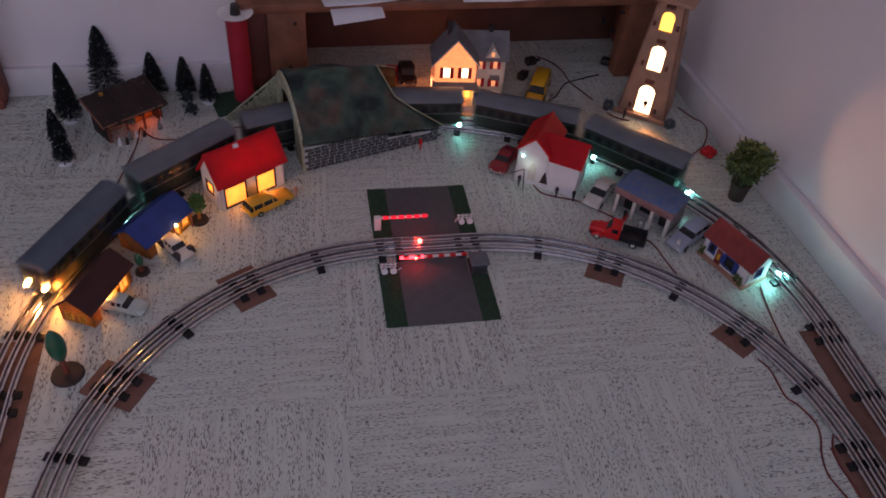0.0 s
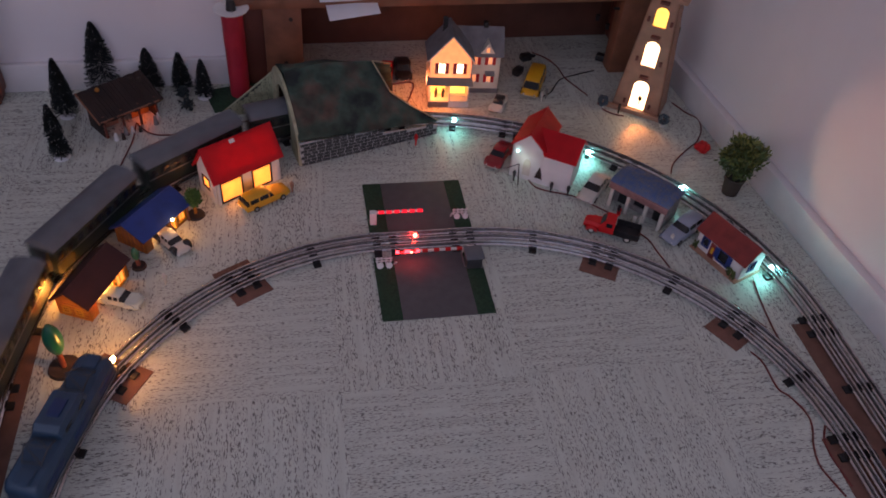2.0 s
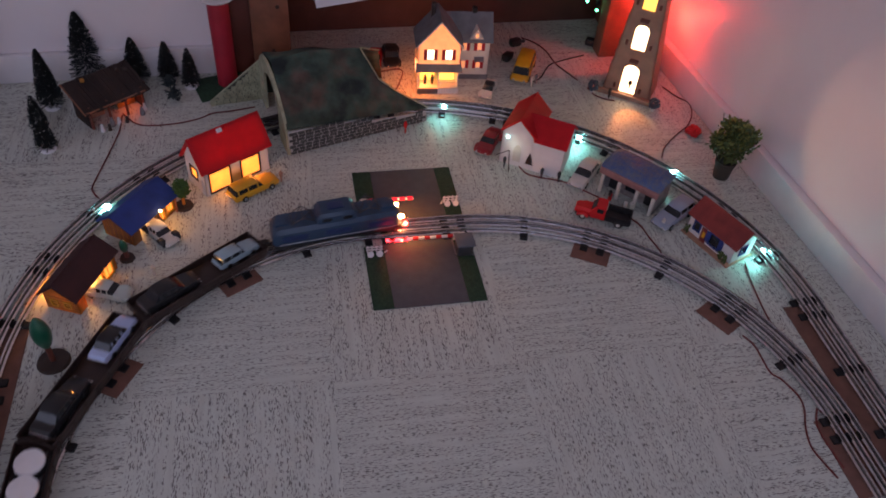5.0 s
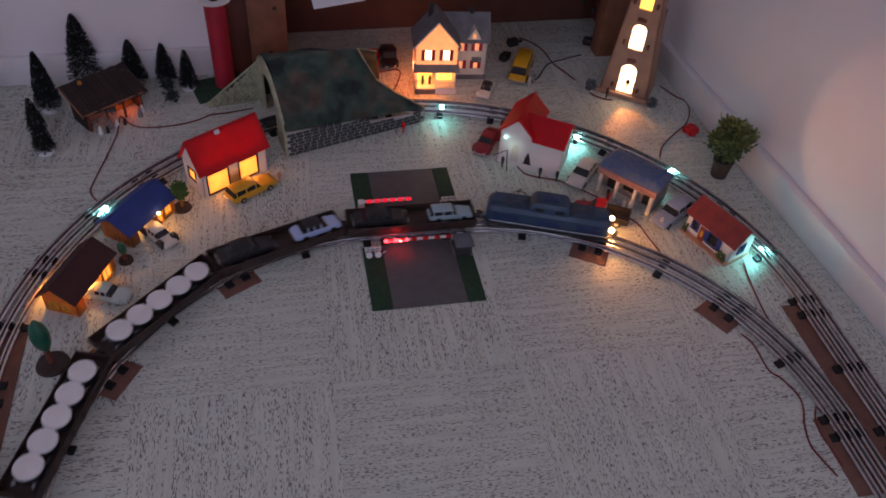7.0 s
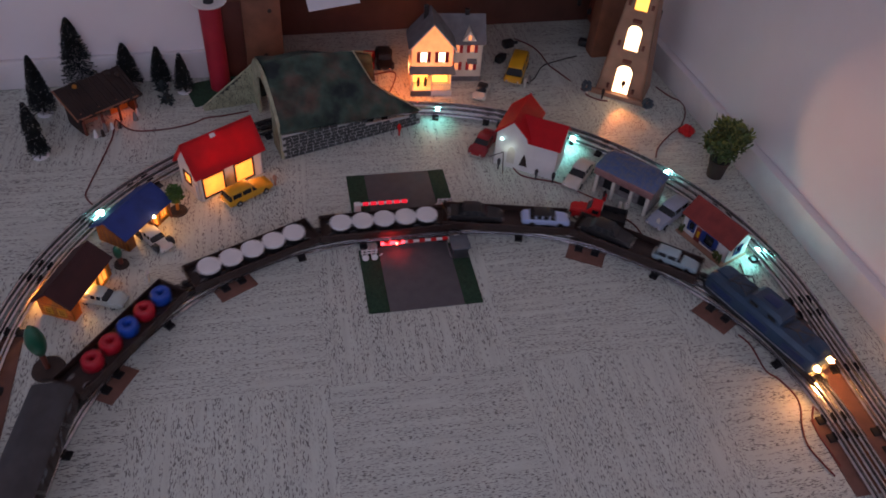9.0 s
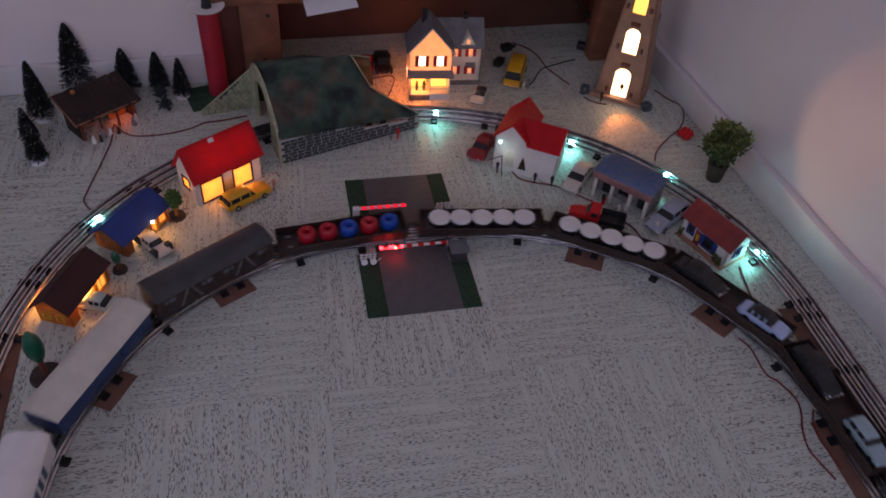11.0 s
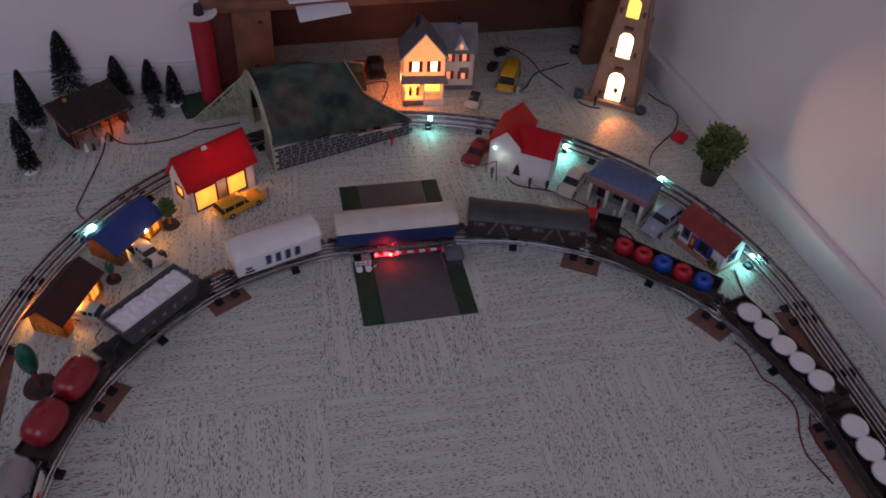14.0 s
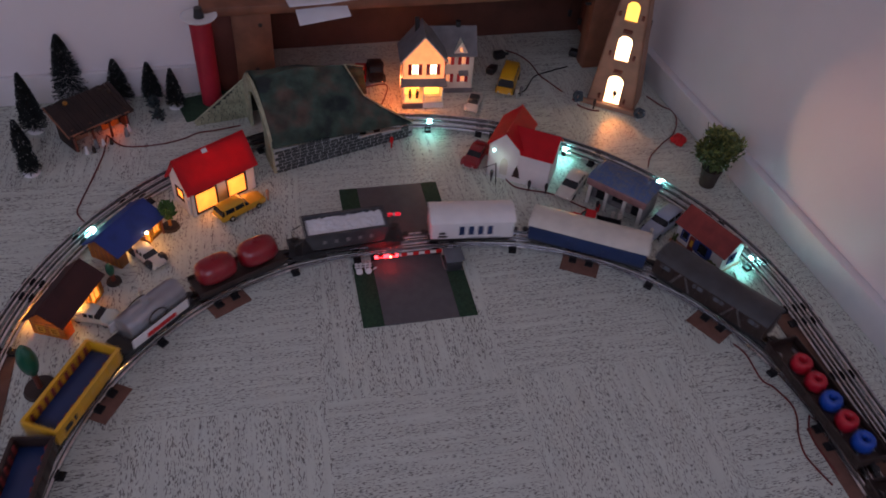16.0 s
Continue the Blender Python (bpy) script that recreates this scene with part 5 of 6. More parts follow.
outer_ring = [[(r * math.cos(a), r * math.sin(a), z) for a in [2 * math.pi * k / 24 for k in range(24)]] for r, z in ((.0145, .0), (.0145, .040), (.0005, .041), (.0005, .0395), (.0135, .0385), (.0135, .0))]
bm = loft(outer_ring)
SLEEVE = tagged(part("flash_shutter", bm, BLACK, None, "added black sleeve that hides the red bulb between flashes", bc.matrix_basis), category="lamp sleeve")


# the small green bulbs under the shelf that flash with it
GREENS = []
for u, v, z in ((.800, 1.66, .093), (.775, 1.67, .112)):
    g = thing("green_lamp", "tiny green bulb hanging on a wire under the shelf", "lamp", "green lamps under the shelf", Matrix.Translation(room(u, v, z)))
    part("bulb", ball(.0034, None, None, 10, 8), glow("green_flash_bulb", (.12, 1.0, .42), 12.0), g, "glowing green bulb")
    part("wire", tube([(0, 0, .003), (.002, 0, .05), (0, 0, .195 - z)], .0007, 5), WIRE_BLACK, g)
    # Made-up sleeve, hides the green bulb while it is off.
    bm = loft([[(q * math.cos(a), q * math.sin(a), h) for a in [2 * math.pi * k / 14 for k in range(14)]] for q, h in ((.0052, -.0075), (.0052, .0060), (.0010, .0064), (.0010, .0056), (.0044, .0052), (.0044, -.0075))])
    GREENS.append(tagged(part("small_flash_shutter", bm, BLACK, None, "added tiny black sleeve that hides a green bulb between flashes", g.matrix_basis), category="lamp sleeve", group="sleeves of the green lamps"))


def flash_motion():
    """The added sleeves lift off the bulbs to time each flash."""
    flashes = ((.46, .94), (2.13, 2.44), (3.38, 3.64), (4.74, 5.06), (6.02, 6.24), (7.49, 7.78), (8.77, 8.90), (10.30, 10.62), (11.88, 12.18), (13.28, 13.64), (14.64, 14.84), (15.67, 15.90))
    for ob, rise in [(SLEEVE, .071)] + [(q, .022) for q in GREENS]:
        low = ob.matrix_basis @ Matrix.Translation((0, 0, .004 if ob is SLEEVE else 0))
        high = low @ Matrix.Translation((0, 0, rise))
        rows = [(0, low)]
        for a, b in flashes:
            rows += [(a - .07, low), (a, high), (b, high), (b + .07, low)]
        walk(ob, rows + [(16.0, low)])


# ---- tunnel ----
def mottled():
    m, n, l, b = nodes_of("mottled_green_hill")
    tc = n.new("ShaderNodeTexCoord")
    t1, t2, t3 = (n.new("ShaderNodeTexNoise") for _ in range(3))
    for t, s in ((t1, 16), (t2, 34), (t3, 260)):
        t.inputs["Scale"].default_value = s
        t.inputs["Detail"].default_value = 4
        l.new(tc.outputs["Object"], t.inputs["Vector"])
    r = n.new("ShaderNodeValToRGB")
    e = r.color_ramp.elements
    e[0].position, e[0].color = .36, (.014, .024, .024, 1)
    e[1].position, e[1].color = .66, (.095, .064, .048, 1)
    k = r.color_ramp.elements.new(.50)
    k.color = (.045, .080, .060, 1)
    l.new(t1.outputs["Fac"], r.inputs["Fac"])
    mx = n.new("ShaderNodeMix")
    mx.data_type, mx.blend_type = "RGBA", "MULTIPLY"
    mx.inputs["Factor"].default_value = .7
    r2 = n.new("ShaderNodeMapRange")
    r2.inputs["From Min"].default_value, r2.inputs["From Max"].default_value, r2.inputs["To Min"].default_value, r2.inputs["To Max"].default_value = .3, .7, .4, 1.5
    l.new(t2.outputs["Fac"], r2.inputs["Value"])
    l.new(r.outputs["Color"], mx.inputs["A"])
    l.new(r2.outputs["Result"], mx.inputs["B"])
    l.new(mx.outputs["Result"], b.inputs["Base Color"])
    b.inputs["Roughness"].default_value = .85
    bp = n.new("ShaderNodeBump")
    bp.inputs["Strength"].default_value, bp.inputs["Distance"].default_value = .4, .002
    l.new(t3.outputs["Fac"], bp.inputs["Height"])
    l.new(bp.outputs["Normal"], b.inputs["Normal"])
    return m


def tunnel():
    t = thing("toy_tunnel", "mottled green card hill tunnel with stone walls and arched mouth", "toy tunnel")
    left = [(-.300, 1.258, 0), (-.303, 1.263, .060), (-.322, 1.306, .102), (-.340, 1.348, .128), (-.356, 1.388, .134), (-.384, 1.436, .124), (-.405, 1.472, .0)]
    right = [(-.036, 1.418, 0), (-.036, 1.420, .032), (-.100, 1.413, .070), (-.140, 1.410, .098), (-.184, 1.446, .146), (-.150, 1.500, .112), (-.150, 1.575, .0)]
    bm = bmesh.new()
    N = 14
    rows = []
    for i in range(N + 1):
        f = i / N
        row = []
        for k, (a, b) in enumerate(zip(left, right)):
            p = Vector(a).lerp(Vector(b), f)
            if 1 < k < 6 and 0 < i < N:
                p.z += .007 * noise.noise(p * 16) + .008 * math.sin(math.pi * f) * (k > 1)
            row.append(bm.verts.new(p))
        rows.append(row)
    for a, b in zip(rows, rows[1:]):
        for k in range(1, 6):
            bm.faces.new((a[k], a[k + 1], b[k + 1], b[k]))
    hill = part("hill", bm, mottled(), t, "mottled dark green hillside")
    sol = hill.modifiers.new("thickness", "SOLIDIFY")
    sol.thickness, sol.offset = .003, -1
    # front retaining wall with courses of stones
    a, b = Vector(left[0]), Vector(right[0])
    d = (b - a)
    L = d.length
    turn = math.degrees(math.atan2(d.y, d.x))
    mm = pose(a.x, a.y, 0, 0, 0, turn)
    bm = prism([(0, 0), (L, 0), (L, .024), (L * .60, .034), (L * .55, .043), (0, .0565)], .0015, .0045)
    wall = part("front_wall", bm, JOINT, t, "stone retaining wall", mm)
    for j in range(8):
        z = .0006 + j * .0076
        x = .001 + (.006 if j % 2 else 0)
        while x < L - .008:
            w = random.uniform(.013, .019)
            top = (.062 - .027 * x / L if x < L * .58 else .034 - .02 * (x / L - .58)) + random.uniform(-.002, .003)
            if z + .0066 < top and x + w < L:
                part("stone", box(x, x + w - .0016, .0006, .0024 + random.uniform(0, .0006), z, z + .0062), STONE_DARK, wall)
            x += w
    # arched mouth on the near end
    d2 = (Vector(left[6]) - Vector(left[0]))
    turn2 = math.degrees(math.atan2(d2.y, d2.x))
    W2 = Vector((d2.x, d2.y)).length
    prof = []
    for p in left:
        q = Vector((p[0] - left[0][0], p[1] - left[0][1]))
        prof.append((q.dot(Vector((d2.x, d2.y)).normalized()), p[2]))
    c, r, spring = W2 * .50, .058, .060
    arch = [(c + r, 0)] + [(c + r * math.cos(g), spring + r * .92 * math.sin(g)) for g in [math.pi * k / 12 for k in range(13)]] + [(c - r, 0)]
    outline_out = [(x, z) for x, z in prof]
    k = len(arch)

    def along(f):
        x = f * (len(outline_out) - 1)
        i = min(int(x), len(outline_out) - 2)
        p, q = Vector(outline_out[i]), Vector(outline_out[i + 1])
        return p.lerp(q, x - i)
    bm = bmesh.new()
    vo, vi = [], []
    for i in range(k):
        o = along(i / (k - 1))
        q = arch[k - 1 - i]
        vo.append([bm.verts.new((o.x, y, o.y + .002)) for y in (-.002, .004)])
        vi.append([bm.verts.new((q[0], y, q[1])) for y in (-.002, .004)])
    for i in range(k - 1):
        for s in (0, 1):
            bm.faces.new((vo[i][s], vo[i + 1][s], vi[i + 1][s], vi[i][s]))
        bm.faces.new((vo[i][0], vo[i + 1][0], vo[i + 1][1], vo[i][1]))
        bm.faces.new((vi[i][0], vi[i + 1][0], vi[i + 1][1], vi[i][1]))
    part("portal", bm, STONE, t, "pale stone arched portal", pose(left[0][0], left[0][1], 0, 0, 0, turn2))
    # wing wall
    p0, p1 = Vector((-.392, 1.452, 0)), Vector((-.497, 1.405, 0))
    d3 = p1 - p0
    m3 = pose(p0.x, p0.y, 0, 0, 0, math.degrees(math.atan2(d3.y, d3.x)))
    LL = d3.length
    wing = part("wing_wall", prism([(0, 0), (LL, 0), (LL, .010), (0, .096)], -.003, 0), MORTAR, t, "sloping stone wing wall", m3)
    for j in range(18):
        z = .0006 + j * .0060
        x = .001 + (.006 if j % 2 else 0)
        while x < LL:
            w = random.uniform(.011, .015)
            if z + .0042 < .096 - .086 * (x + w * .55) / LL:
                part("stone", box(x, x + w - .0012, -.0004, .0016 + random.uniform(0, .0005), z, z + .0049), STONE, wing)
            x += w
    part("rim", tube([Vector(p) + Vector((.001, 0, .002)) for p in right[1:6]], .0014, 6), STONE, t, "pale cut edge")
    part("coping", tube([(0, -.001, .097), (LL, -.001, .011)], .0022, 6), STONE, t, "", m3)
    return t


tunnel()


# ---- level crossing ----
def crossing():
    mid = Vector((C0.x, C0.y, 0)) + Vector((-math.sin(TH), math.cos(TH), 0)) * -.0034
    t = thing("level_crossing", "grey level crossing board with green verges and red-white gates", "level crossing", "", pose(mid.x, mid.y, 0, 0, 0, math.degrees(TH)))
    W, L = .0975, .181
    part("road", box(-.062, .066, -L, L, 0, .0022, .0008), ASPHALT, t, "grey road surface")
    for x0, x1, lab in ((-W, -.062, ""), (.066, W, "")):
        for y0, y1 in ((-L, -.030), (.030, L)):
            part("verge", box(x0, x1, y0, y1, 0, .0026, .001), GREEN, t, "green flocked verge")
    for px, tip, y, z in ((-.088, .006, .064, .026), (.080, -.056, -.036, .017)):
        part("barrier_post", box(px - .006, px + .006, y - .006, y + .006, .002, z + .004, .001), WHITE, t)
        arm = part("barrier_arm", box(min(px, tip), max(px, tip), y - .0022, y + .0022, z, z + .0042, .0008), WHITE, t, "white barrier arm with red bands")
        # The far arm's bands emit red, in place of lamp light on them.
        for k in range(6):
            x = px + (tip - px) * (.16 + .155 * k)
            part("red_band", box(x - .0052, x + .0052, y - .0026, y + .0026, z - .0004, z + .0046, .0006), G_REDBAND if y > 0 else RED, arm)
    # Emits red for the LED light carried along the arm.
    part("glowing_arm_end", box(-.058, -.016, -.0386, -.0334, .0170, .0214, .0008), G_REDBAR, t, "red glowing end of the barrier arm")
    part("keeper_hut", box(.066, .094, -.074, -.044, .002, .026, .002), DARKGREY, t, "small grey hut")
    part("hut_roof", box(.063, .097, -.077, -.041, .026, .030, .002), GREYROOF, t)
    part("hut_kerb", tube([(.064, -.030, .003), (.064, -.066, .003), (.070, -.072, .003), (.096, -.072, .003)], .0014, 6), GREYCARD, t)
    for sx, y in ((-1, -.046), (1, .074)):
        for i in range(4):
            part("fence_post", box(sx * (.068 + i * .008) - .0012, sx * (.068 + i * .008) + .0012, y - .001, y + .001, .002, .018), WHITE, t)
        for z in (.008, .014):
            part("fence_rail", box(sx * .080 - .015, sx * .080 + .015, y - .0008, y + .0008, z, z + .0022), WHITE, t)
        for i in range(2):
            part("round_sign", cone(.006, .006, .0016, 14, Matrix.Translation((sx * (.072 + i * .016), y - .012, .010)) @ Matrix.Rotation(math.pi / 2.6, 4, "X")), WHITE, t, "round white sign")
        part("sign_pole", tube([(sx * .062, y - .002, .002), (sx * .060, y - .018, .022)], .0014, 6), WHITE, t)
    part("signal_bulb", ball(.0042, Matrix.Translation((-.017, .0045, .0200)), None, 12, 8), G_RED, t, "glowing red signal bulb")
    part("signal_bulb", ball(.0026, Matrix.Translation((-.030, -.0395, .0200)), None, 12, 8), G_RED, t, "glowing red signal bulb")
    return t, mid


LC, LC_MID = crossing()
for x, y, z, e in ((-.017, .0045, .027, .05), (-.036, -.0405, .024, .005)):
    lamp("signal_light", "POINT", LC.matrix_basis @ Vector((x, y, z)), e * 1.7, (1.0, 0.03, 0.02), 0.004)

# ---- cold lamps along the outer loop ----
for x, y, e in ((-.590, 1.050, .05), (-.001, 1.452, .05), (.289, 1.385, .06), (.474, 1.292, .06), (.608, 1.078, .065)):
    t = thing("track_lamp", "small cold white lamp beside the outer track", "lamp", "lamps beside the track", pose(x, y, 0))
    part("socket", cone(.006, .005, .010, 10), BLACK, t)
    part("bulb", ball(.0045, Matrix.Translation((0, 0, .0145)), None, 10, 8), G_LED, t, "glowing cold bulb")
    lamp("track_light", "POINT", (x, y, .022), e * .34, (0.30, 0.95, 0.92), 0.006)
    inward = Vector((O_C.x - x, O_C.y - y, 0)).normalized()
    lamp("track_light", "SPOT", Vector((x, y, .030)), e * 2.2, (0.30, 1.0, 0.95), 0.005, Vector((x, y, 0)) + inward * .022, 115, 0.7)


# An added lamp without fixture, for the round warm patch on the wall
lamp("wall_patch_light", "SPOT", (.372, 1.190, .098), 0.78, (1.0, 0.42, 0.22), 0.012, room(.985, .870, .215), 62, 0.50)

# ---- trees and plants ----
def fir(place, height, radius, lean=0.0):
    t = thing("toy_fir", "dark bottle-brush fir tree dusted with snow", "toy tree", "snowy fir trees", pose(place[0], place[1], 0, lean, lean * .4, random.uniform(0, 360)))
    part("trunk", cone(.003, .001, height * .98, 7), CLAY, t)
    bm, sn = bmesh.new(), bmesh.new()
    n = int(2400 * height / .13)
    for i in range(n):
        f = random.random() ** .8
        z = height * (.08 + .92 * f)
        r = radius * (1 - f) ** .78 + .003
        a = random.uniform(0, 2 * math.pi)
        d = Vector((math.cos(a), math.sin(a), random.uniform(-.05, .35)))
        tip = Vector((0, 0, z)) + d * r * random.uniform(.75, 1.08)
        side = Vector((-d.y, d.x, 0)) * random.uniform(.0008, .0016)
        root = Vector((0, 0, z)) + d * r * .15
        target = sn if random.random() < .06 and f > .1 else bm
        if target is sn:
            ball(random.uniform(.0004, .0009), Matrix.Translation(tip), sn, 5, 4)
            continue
        vs = [bm.verts.new(p) for p in (root, tip - side, tip + Vector((0, 0, .0018)), tip + side)]
        bm.faces.new(vs)
    part("crown", bm, NEEDLE, t, "dark bristly crown")
    tagged(part("snow", sn, SNOW, t, "specks of snow"), kind="stuff")
    part("base", cone(.016, .014, .006, 16), SNOW, t, "white round base")


for p, h, r in (((-.779, 1.472), .156, .040), ((-.814, 1.352), .135, .026), ((-.677, 1.478), .103, .027), ((-.612, 1.492), .092, .022), ((-.557, 1.473), .092, .019), ((-.808, 1.276), .077, .017), ((-.768, 1.214), .088, .019)):
    fir(p, h, r)


def leaf_cloud(n, centre, spread, size, seed, bm=None):
    random.seed(seed)
    bm = bm or bmesh.new()
    for i in range(n):
        d = Vector((random.gauss(0, .5), random.gauss(0, .5), random.gauss(0, .5)))
        if d.length > 1.15:
            d *= 1.15 / d.length * random.uniform(.7, 1)
        p = Vector(centre) + Vector((d.x * spread[0], d.y * spread[1], d.z * spread[2]))
        a = Vector((random.uniform(-1, 1), random.uniform(-1, 1), random.uniform(-.2, 1))).normalized()
        b = a.cross(Vector((random.uniform(-1, 1), random.uniform(-1, 1), random.uniform(-1, 1)))).normalized()
        s = size * random.uniform(.6, 1.3)
        vs = [bm.verts.new(q) for q in (p, p + a * s * .5 + b * s * .22, p + a * s, p + a * s * .5 - b * s * .22)]
        bm.faces.new(vs)
    return bm


pp = thing("potted_plant", "small bushy green plant in a dark clay pot", "plant", "", pose(.581, 1.312, 0))
part("pot", loft([[(r * math.cos(a), r * math.sin(a), z) for a in [2 * math.pi * k / 20 for k in range(20)]] for r, z in ((.016, 0), (.020, .036), (.0215, .036), (.0215, .042), (.0185, .042), (.0175, .034))]), CLAY, pp)
part("soil", cone(.0180, .0180, .003, 16, Matrix.Translation((0, 0, .033))), MORTAR, pp)
st = bmesh.new()
for i in range(26):
    a = random.uniform(0, 6.28)
    r = random.uniform(.01, .05)
    tube([(0.3 * r * math.cos(a), .3 * r * math.sin(a), .034), (r * .7 * math.cos(a), r * .7 * math.sin(a), .08), (r * math.cos(a), r * math.sin(a), random.uniform(.10, .13))], .0009, 4, st)
tagged(part("stem_cluster", st, LEAF, pp), kind="stuff")
leaves, young = bmesh.new(), bmesh.new()
for k, (x, y, z, q) in enumerate(((0, 0, .070, .030), (-.030, -.008, .086, .022), (.030, .004, .084, .024), (.004, -.024, .080, .022), (-.012, .022, .104, .022), (.024, -.012, .106, .020), (.042, .010, .096, .016), (-.038, .012, .078, .016), (.006, .004, .114, .018))):
    leaf_cloud(240, (x * .76, y * .76, z * .96), (q * .85, q * .85, q), .011, 40 + k, leaves)
    leaf_cloud(85, (x * .78, y * .78, z * .97 + q * .5), (q, q, q * .7), .011, 60 + k, young)
part("leaves", leaves, LEAF, pp, "dense green leaves")
part("pale_leaves", young, LEAF_PALE, pp, "yellowish young leaves")
# a clear sprig leaning on the skirting board
sp = thing("plastic_sprig", "small clear plastic sprig leaning against the skirting board", "ornament", "", pose(.600, 1.545, 0))
part("stem", tube([(0, 0, 0), (.006, .020, .035), (.006, .034, .060)], .0008, 5), STEEL, sp)
for k in range(9):
    a = k * 2.4
    part("bud", ball(.0028, Matrix.Translation((.006 + .010 * math.cos(a), .034 + .008 * math.sin(a), .058 + .0022 * (k % 5))), None, 7, 5), SKIRT, sp)


def turned_tree(place, height, r, lean):
    t = thing("toy_tree", "glossy green turned wooden tree on a brown base", "toy tree", "toy trees", pose(place[0], place[1], 0))
    part("base", cone(r * 1.10, r * 1.0, .005, 22), CLAY, t, "round dark brown base")
    part("trunk", tube([(0, 0, .004), (lean * .3, 0, height * .5)], .0042, 8), WOOD_DARK, t)
    secs = []
    for k in range(9):
        f = k / 8
        z = height * (.36 + .64 * f)
        q = max(.02, math.sin(math.pi * (.04 + .92 * f)) ** .6) * r * .62
        secs.append([(lean * (.3 + .5 * f) + q * math.cos(a), q * math.sin(a), z) for a in [2 * math.pi * i / 18 for i in range(18)]])
    part("crown", loft(secs), TREEGREEN, t, "glossy green crown")


turned_tree((-.554, .712), .098, .0225, -.001)
turned_tree((-.519, .938), .044, .0115, -.002)
t = thing("toy_tree", "leafy light green toy tree on a dark round base", "toy tree", "toy trees", pose(-.463, 1.083, 0))
part("base", cone(.017, .015, .005, 20), CLAY, t, "dark round base")
part("trunk", tube([(0, 0, .004), (.001, 0, .04)], .003, 7), OCHRE, t)
part("crown", leaf_cloud(1300, (.001, 0, .042), (.0125, .0125, .0175), .0065, 9), FOLIAGE, t, "dense green crown")
for k, (x, y) in enumerate(((-.575, 1.412), (-.600, 1.455))):
    t = thing("toy_shrub", "small dark shrub beside the firs", "toy bush", "", pose(x, y, 0))
    part("foliage", leaf_cloud(160, (0, 0, .016), (.010, .010, .012), .010, 20 + k), NEEDLE, t)


# ---- vehicles on the floor ----
toy_car("yellow toy estate car parked beside the red-roofed house", YELLOW, .099, on_floor((-.348, 1.143), 46), "estate")
toy_car("pale mint rounded toy car parked beside the ochre cabin", MINT, .080, on_floor((-.521, .855), -8), "beetle")
toy_car("cream toy car parked beside the blue-roofed cabin", CREAM, .080, on_floor((-.480, 1.000), -38), "beetle", guard=BLACK)
toy_car("dark red toy car parked beside the chapel", CRIMSON, .094, on_floor((.100, 1.352), -112), "beetle")
toy_car("cream toy saloon car parked between chapel and garage", CREAM, .100, on_floor((.294, 1.270), -118), "sedan")
toy_car("grey-blue toy saloon car parked beside the garage", CLOUDBLUE, .104, on_floor((.457, 1.166), -134), "estate")
toy_car("yellow toy van parked behind the porch house", YELLOW, .118, on_floor((.177, 1.648), -102), "van")
toy_car("small white toy car parked before the porch house", CREAM, .076, on_floor((.096, 1.552), -104), "beetle", top=BLACK)
toy_car("black vintage toy car parked near the tunnel", BLACK, .098, on_floor((-.136, 1.656), -80), "beetle")
toy_car("small red toy car parked near the tunnel", RED, .080, on_floor((-.172, 1.644), -86), "sedan")


def pickup(m):
    t = thing("toy_truck", "red toy pickup truck with a black load bed", "toy truck", "toy cars", m)
    part("chassis", box(-.052, .050, -.014, .014, .006, .011, .001), BLACK, t)
    part("hood", loft([ring6(.020, .013, .009, .015, .018, .012, .024), ring6(.046, .012, .009, .013, .017, .009, .022), ring6(.052, .010, .010, .011, .016, .008, .019)]), RED, t)
    part("cab", loft([ring6(-.006, .017, .009, .018, .022, .015, .036), ring6(.012, .017, .009, .018, .022, .015, .036), ring6(.022, .017, .009, .018, .022, .016, .024)]), RED, t, "red cab")
    part("windscreen", slab([(.0135, -.012, .035), (.0135, .012, .035), (.0215, .013, .0255), (.0215, -.013, .0255)], .0012), GLASS, t)
    for sy in (-1, 1):
        part("side_window", box(-.002, .010, sy * .0168 - .0008, sy * .0168 + .0008, .024, .033, .0004), GLASS, t)
        part("bed_side", box(-.054, -.008, sy * .018 - .0012, sy * .018 + .0012, .011, .024, .0006), BLACK, t)
        part("mudguard", loft([ring6(.024, .003, .006, .004, .010, .003, .014), ring6(.034, .003, .012, .004, .015, .003, .018), ring6(.046, .003, .006, .004, .010, .002, .012)]), RED, t, "", Matrix.Translation((0, sy * .016, 0)))
        for x in (-.034, .035):
            mm = Matrix.Translation((x, sy * .0175, .0075)) @ Matrix.Rotation(sy * math.pi / 2, 4, "X")
            w = part("wheel", cone(.0075, .0075, .005, 16), TYRE, t, "black tyre", mm)
            part("hubcap", cone(.0042, .0035, .0008, 12, Matrix.Translation((0, 0, -.0007))), CREAM, w)
    part("bed_floor", box(-.054, -.008, -.018, .018, .011, .013), BLACK, t)
    part("tailboard", box(-.055, -.053, -.018, .018, .011, .024, .0005), BLACK, t)
    part("bumper", box(.052, .054, -.015, .015, .008, .011, .0006), CHROME, t)


pickup(on_floor((.318, 1.149), 164))


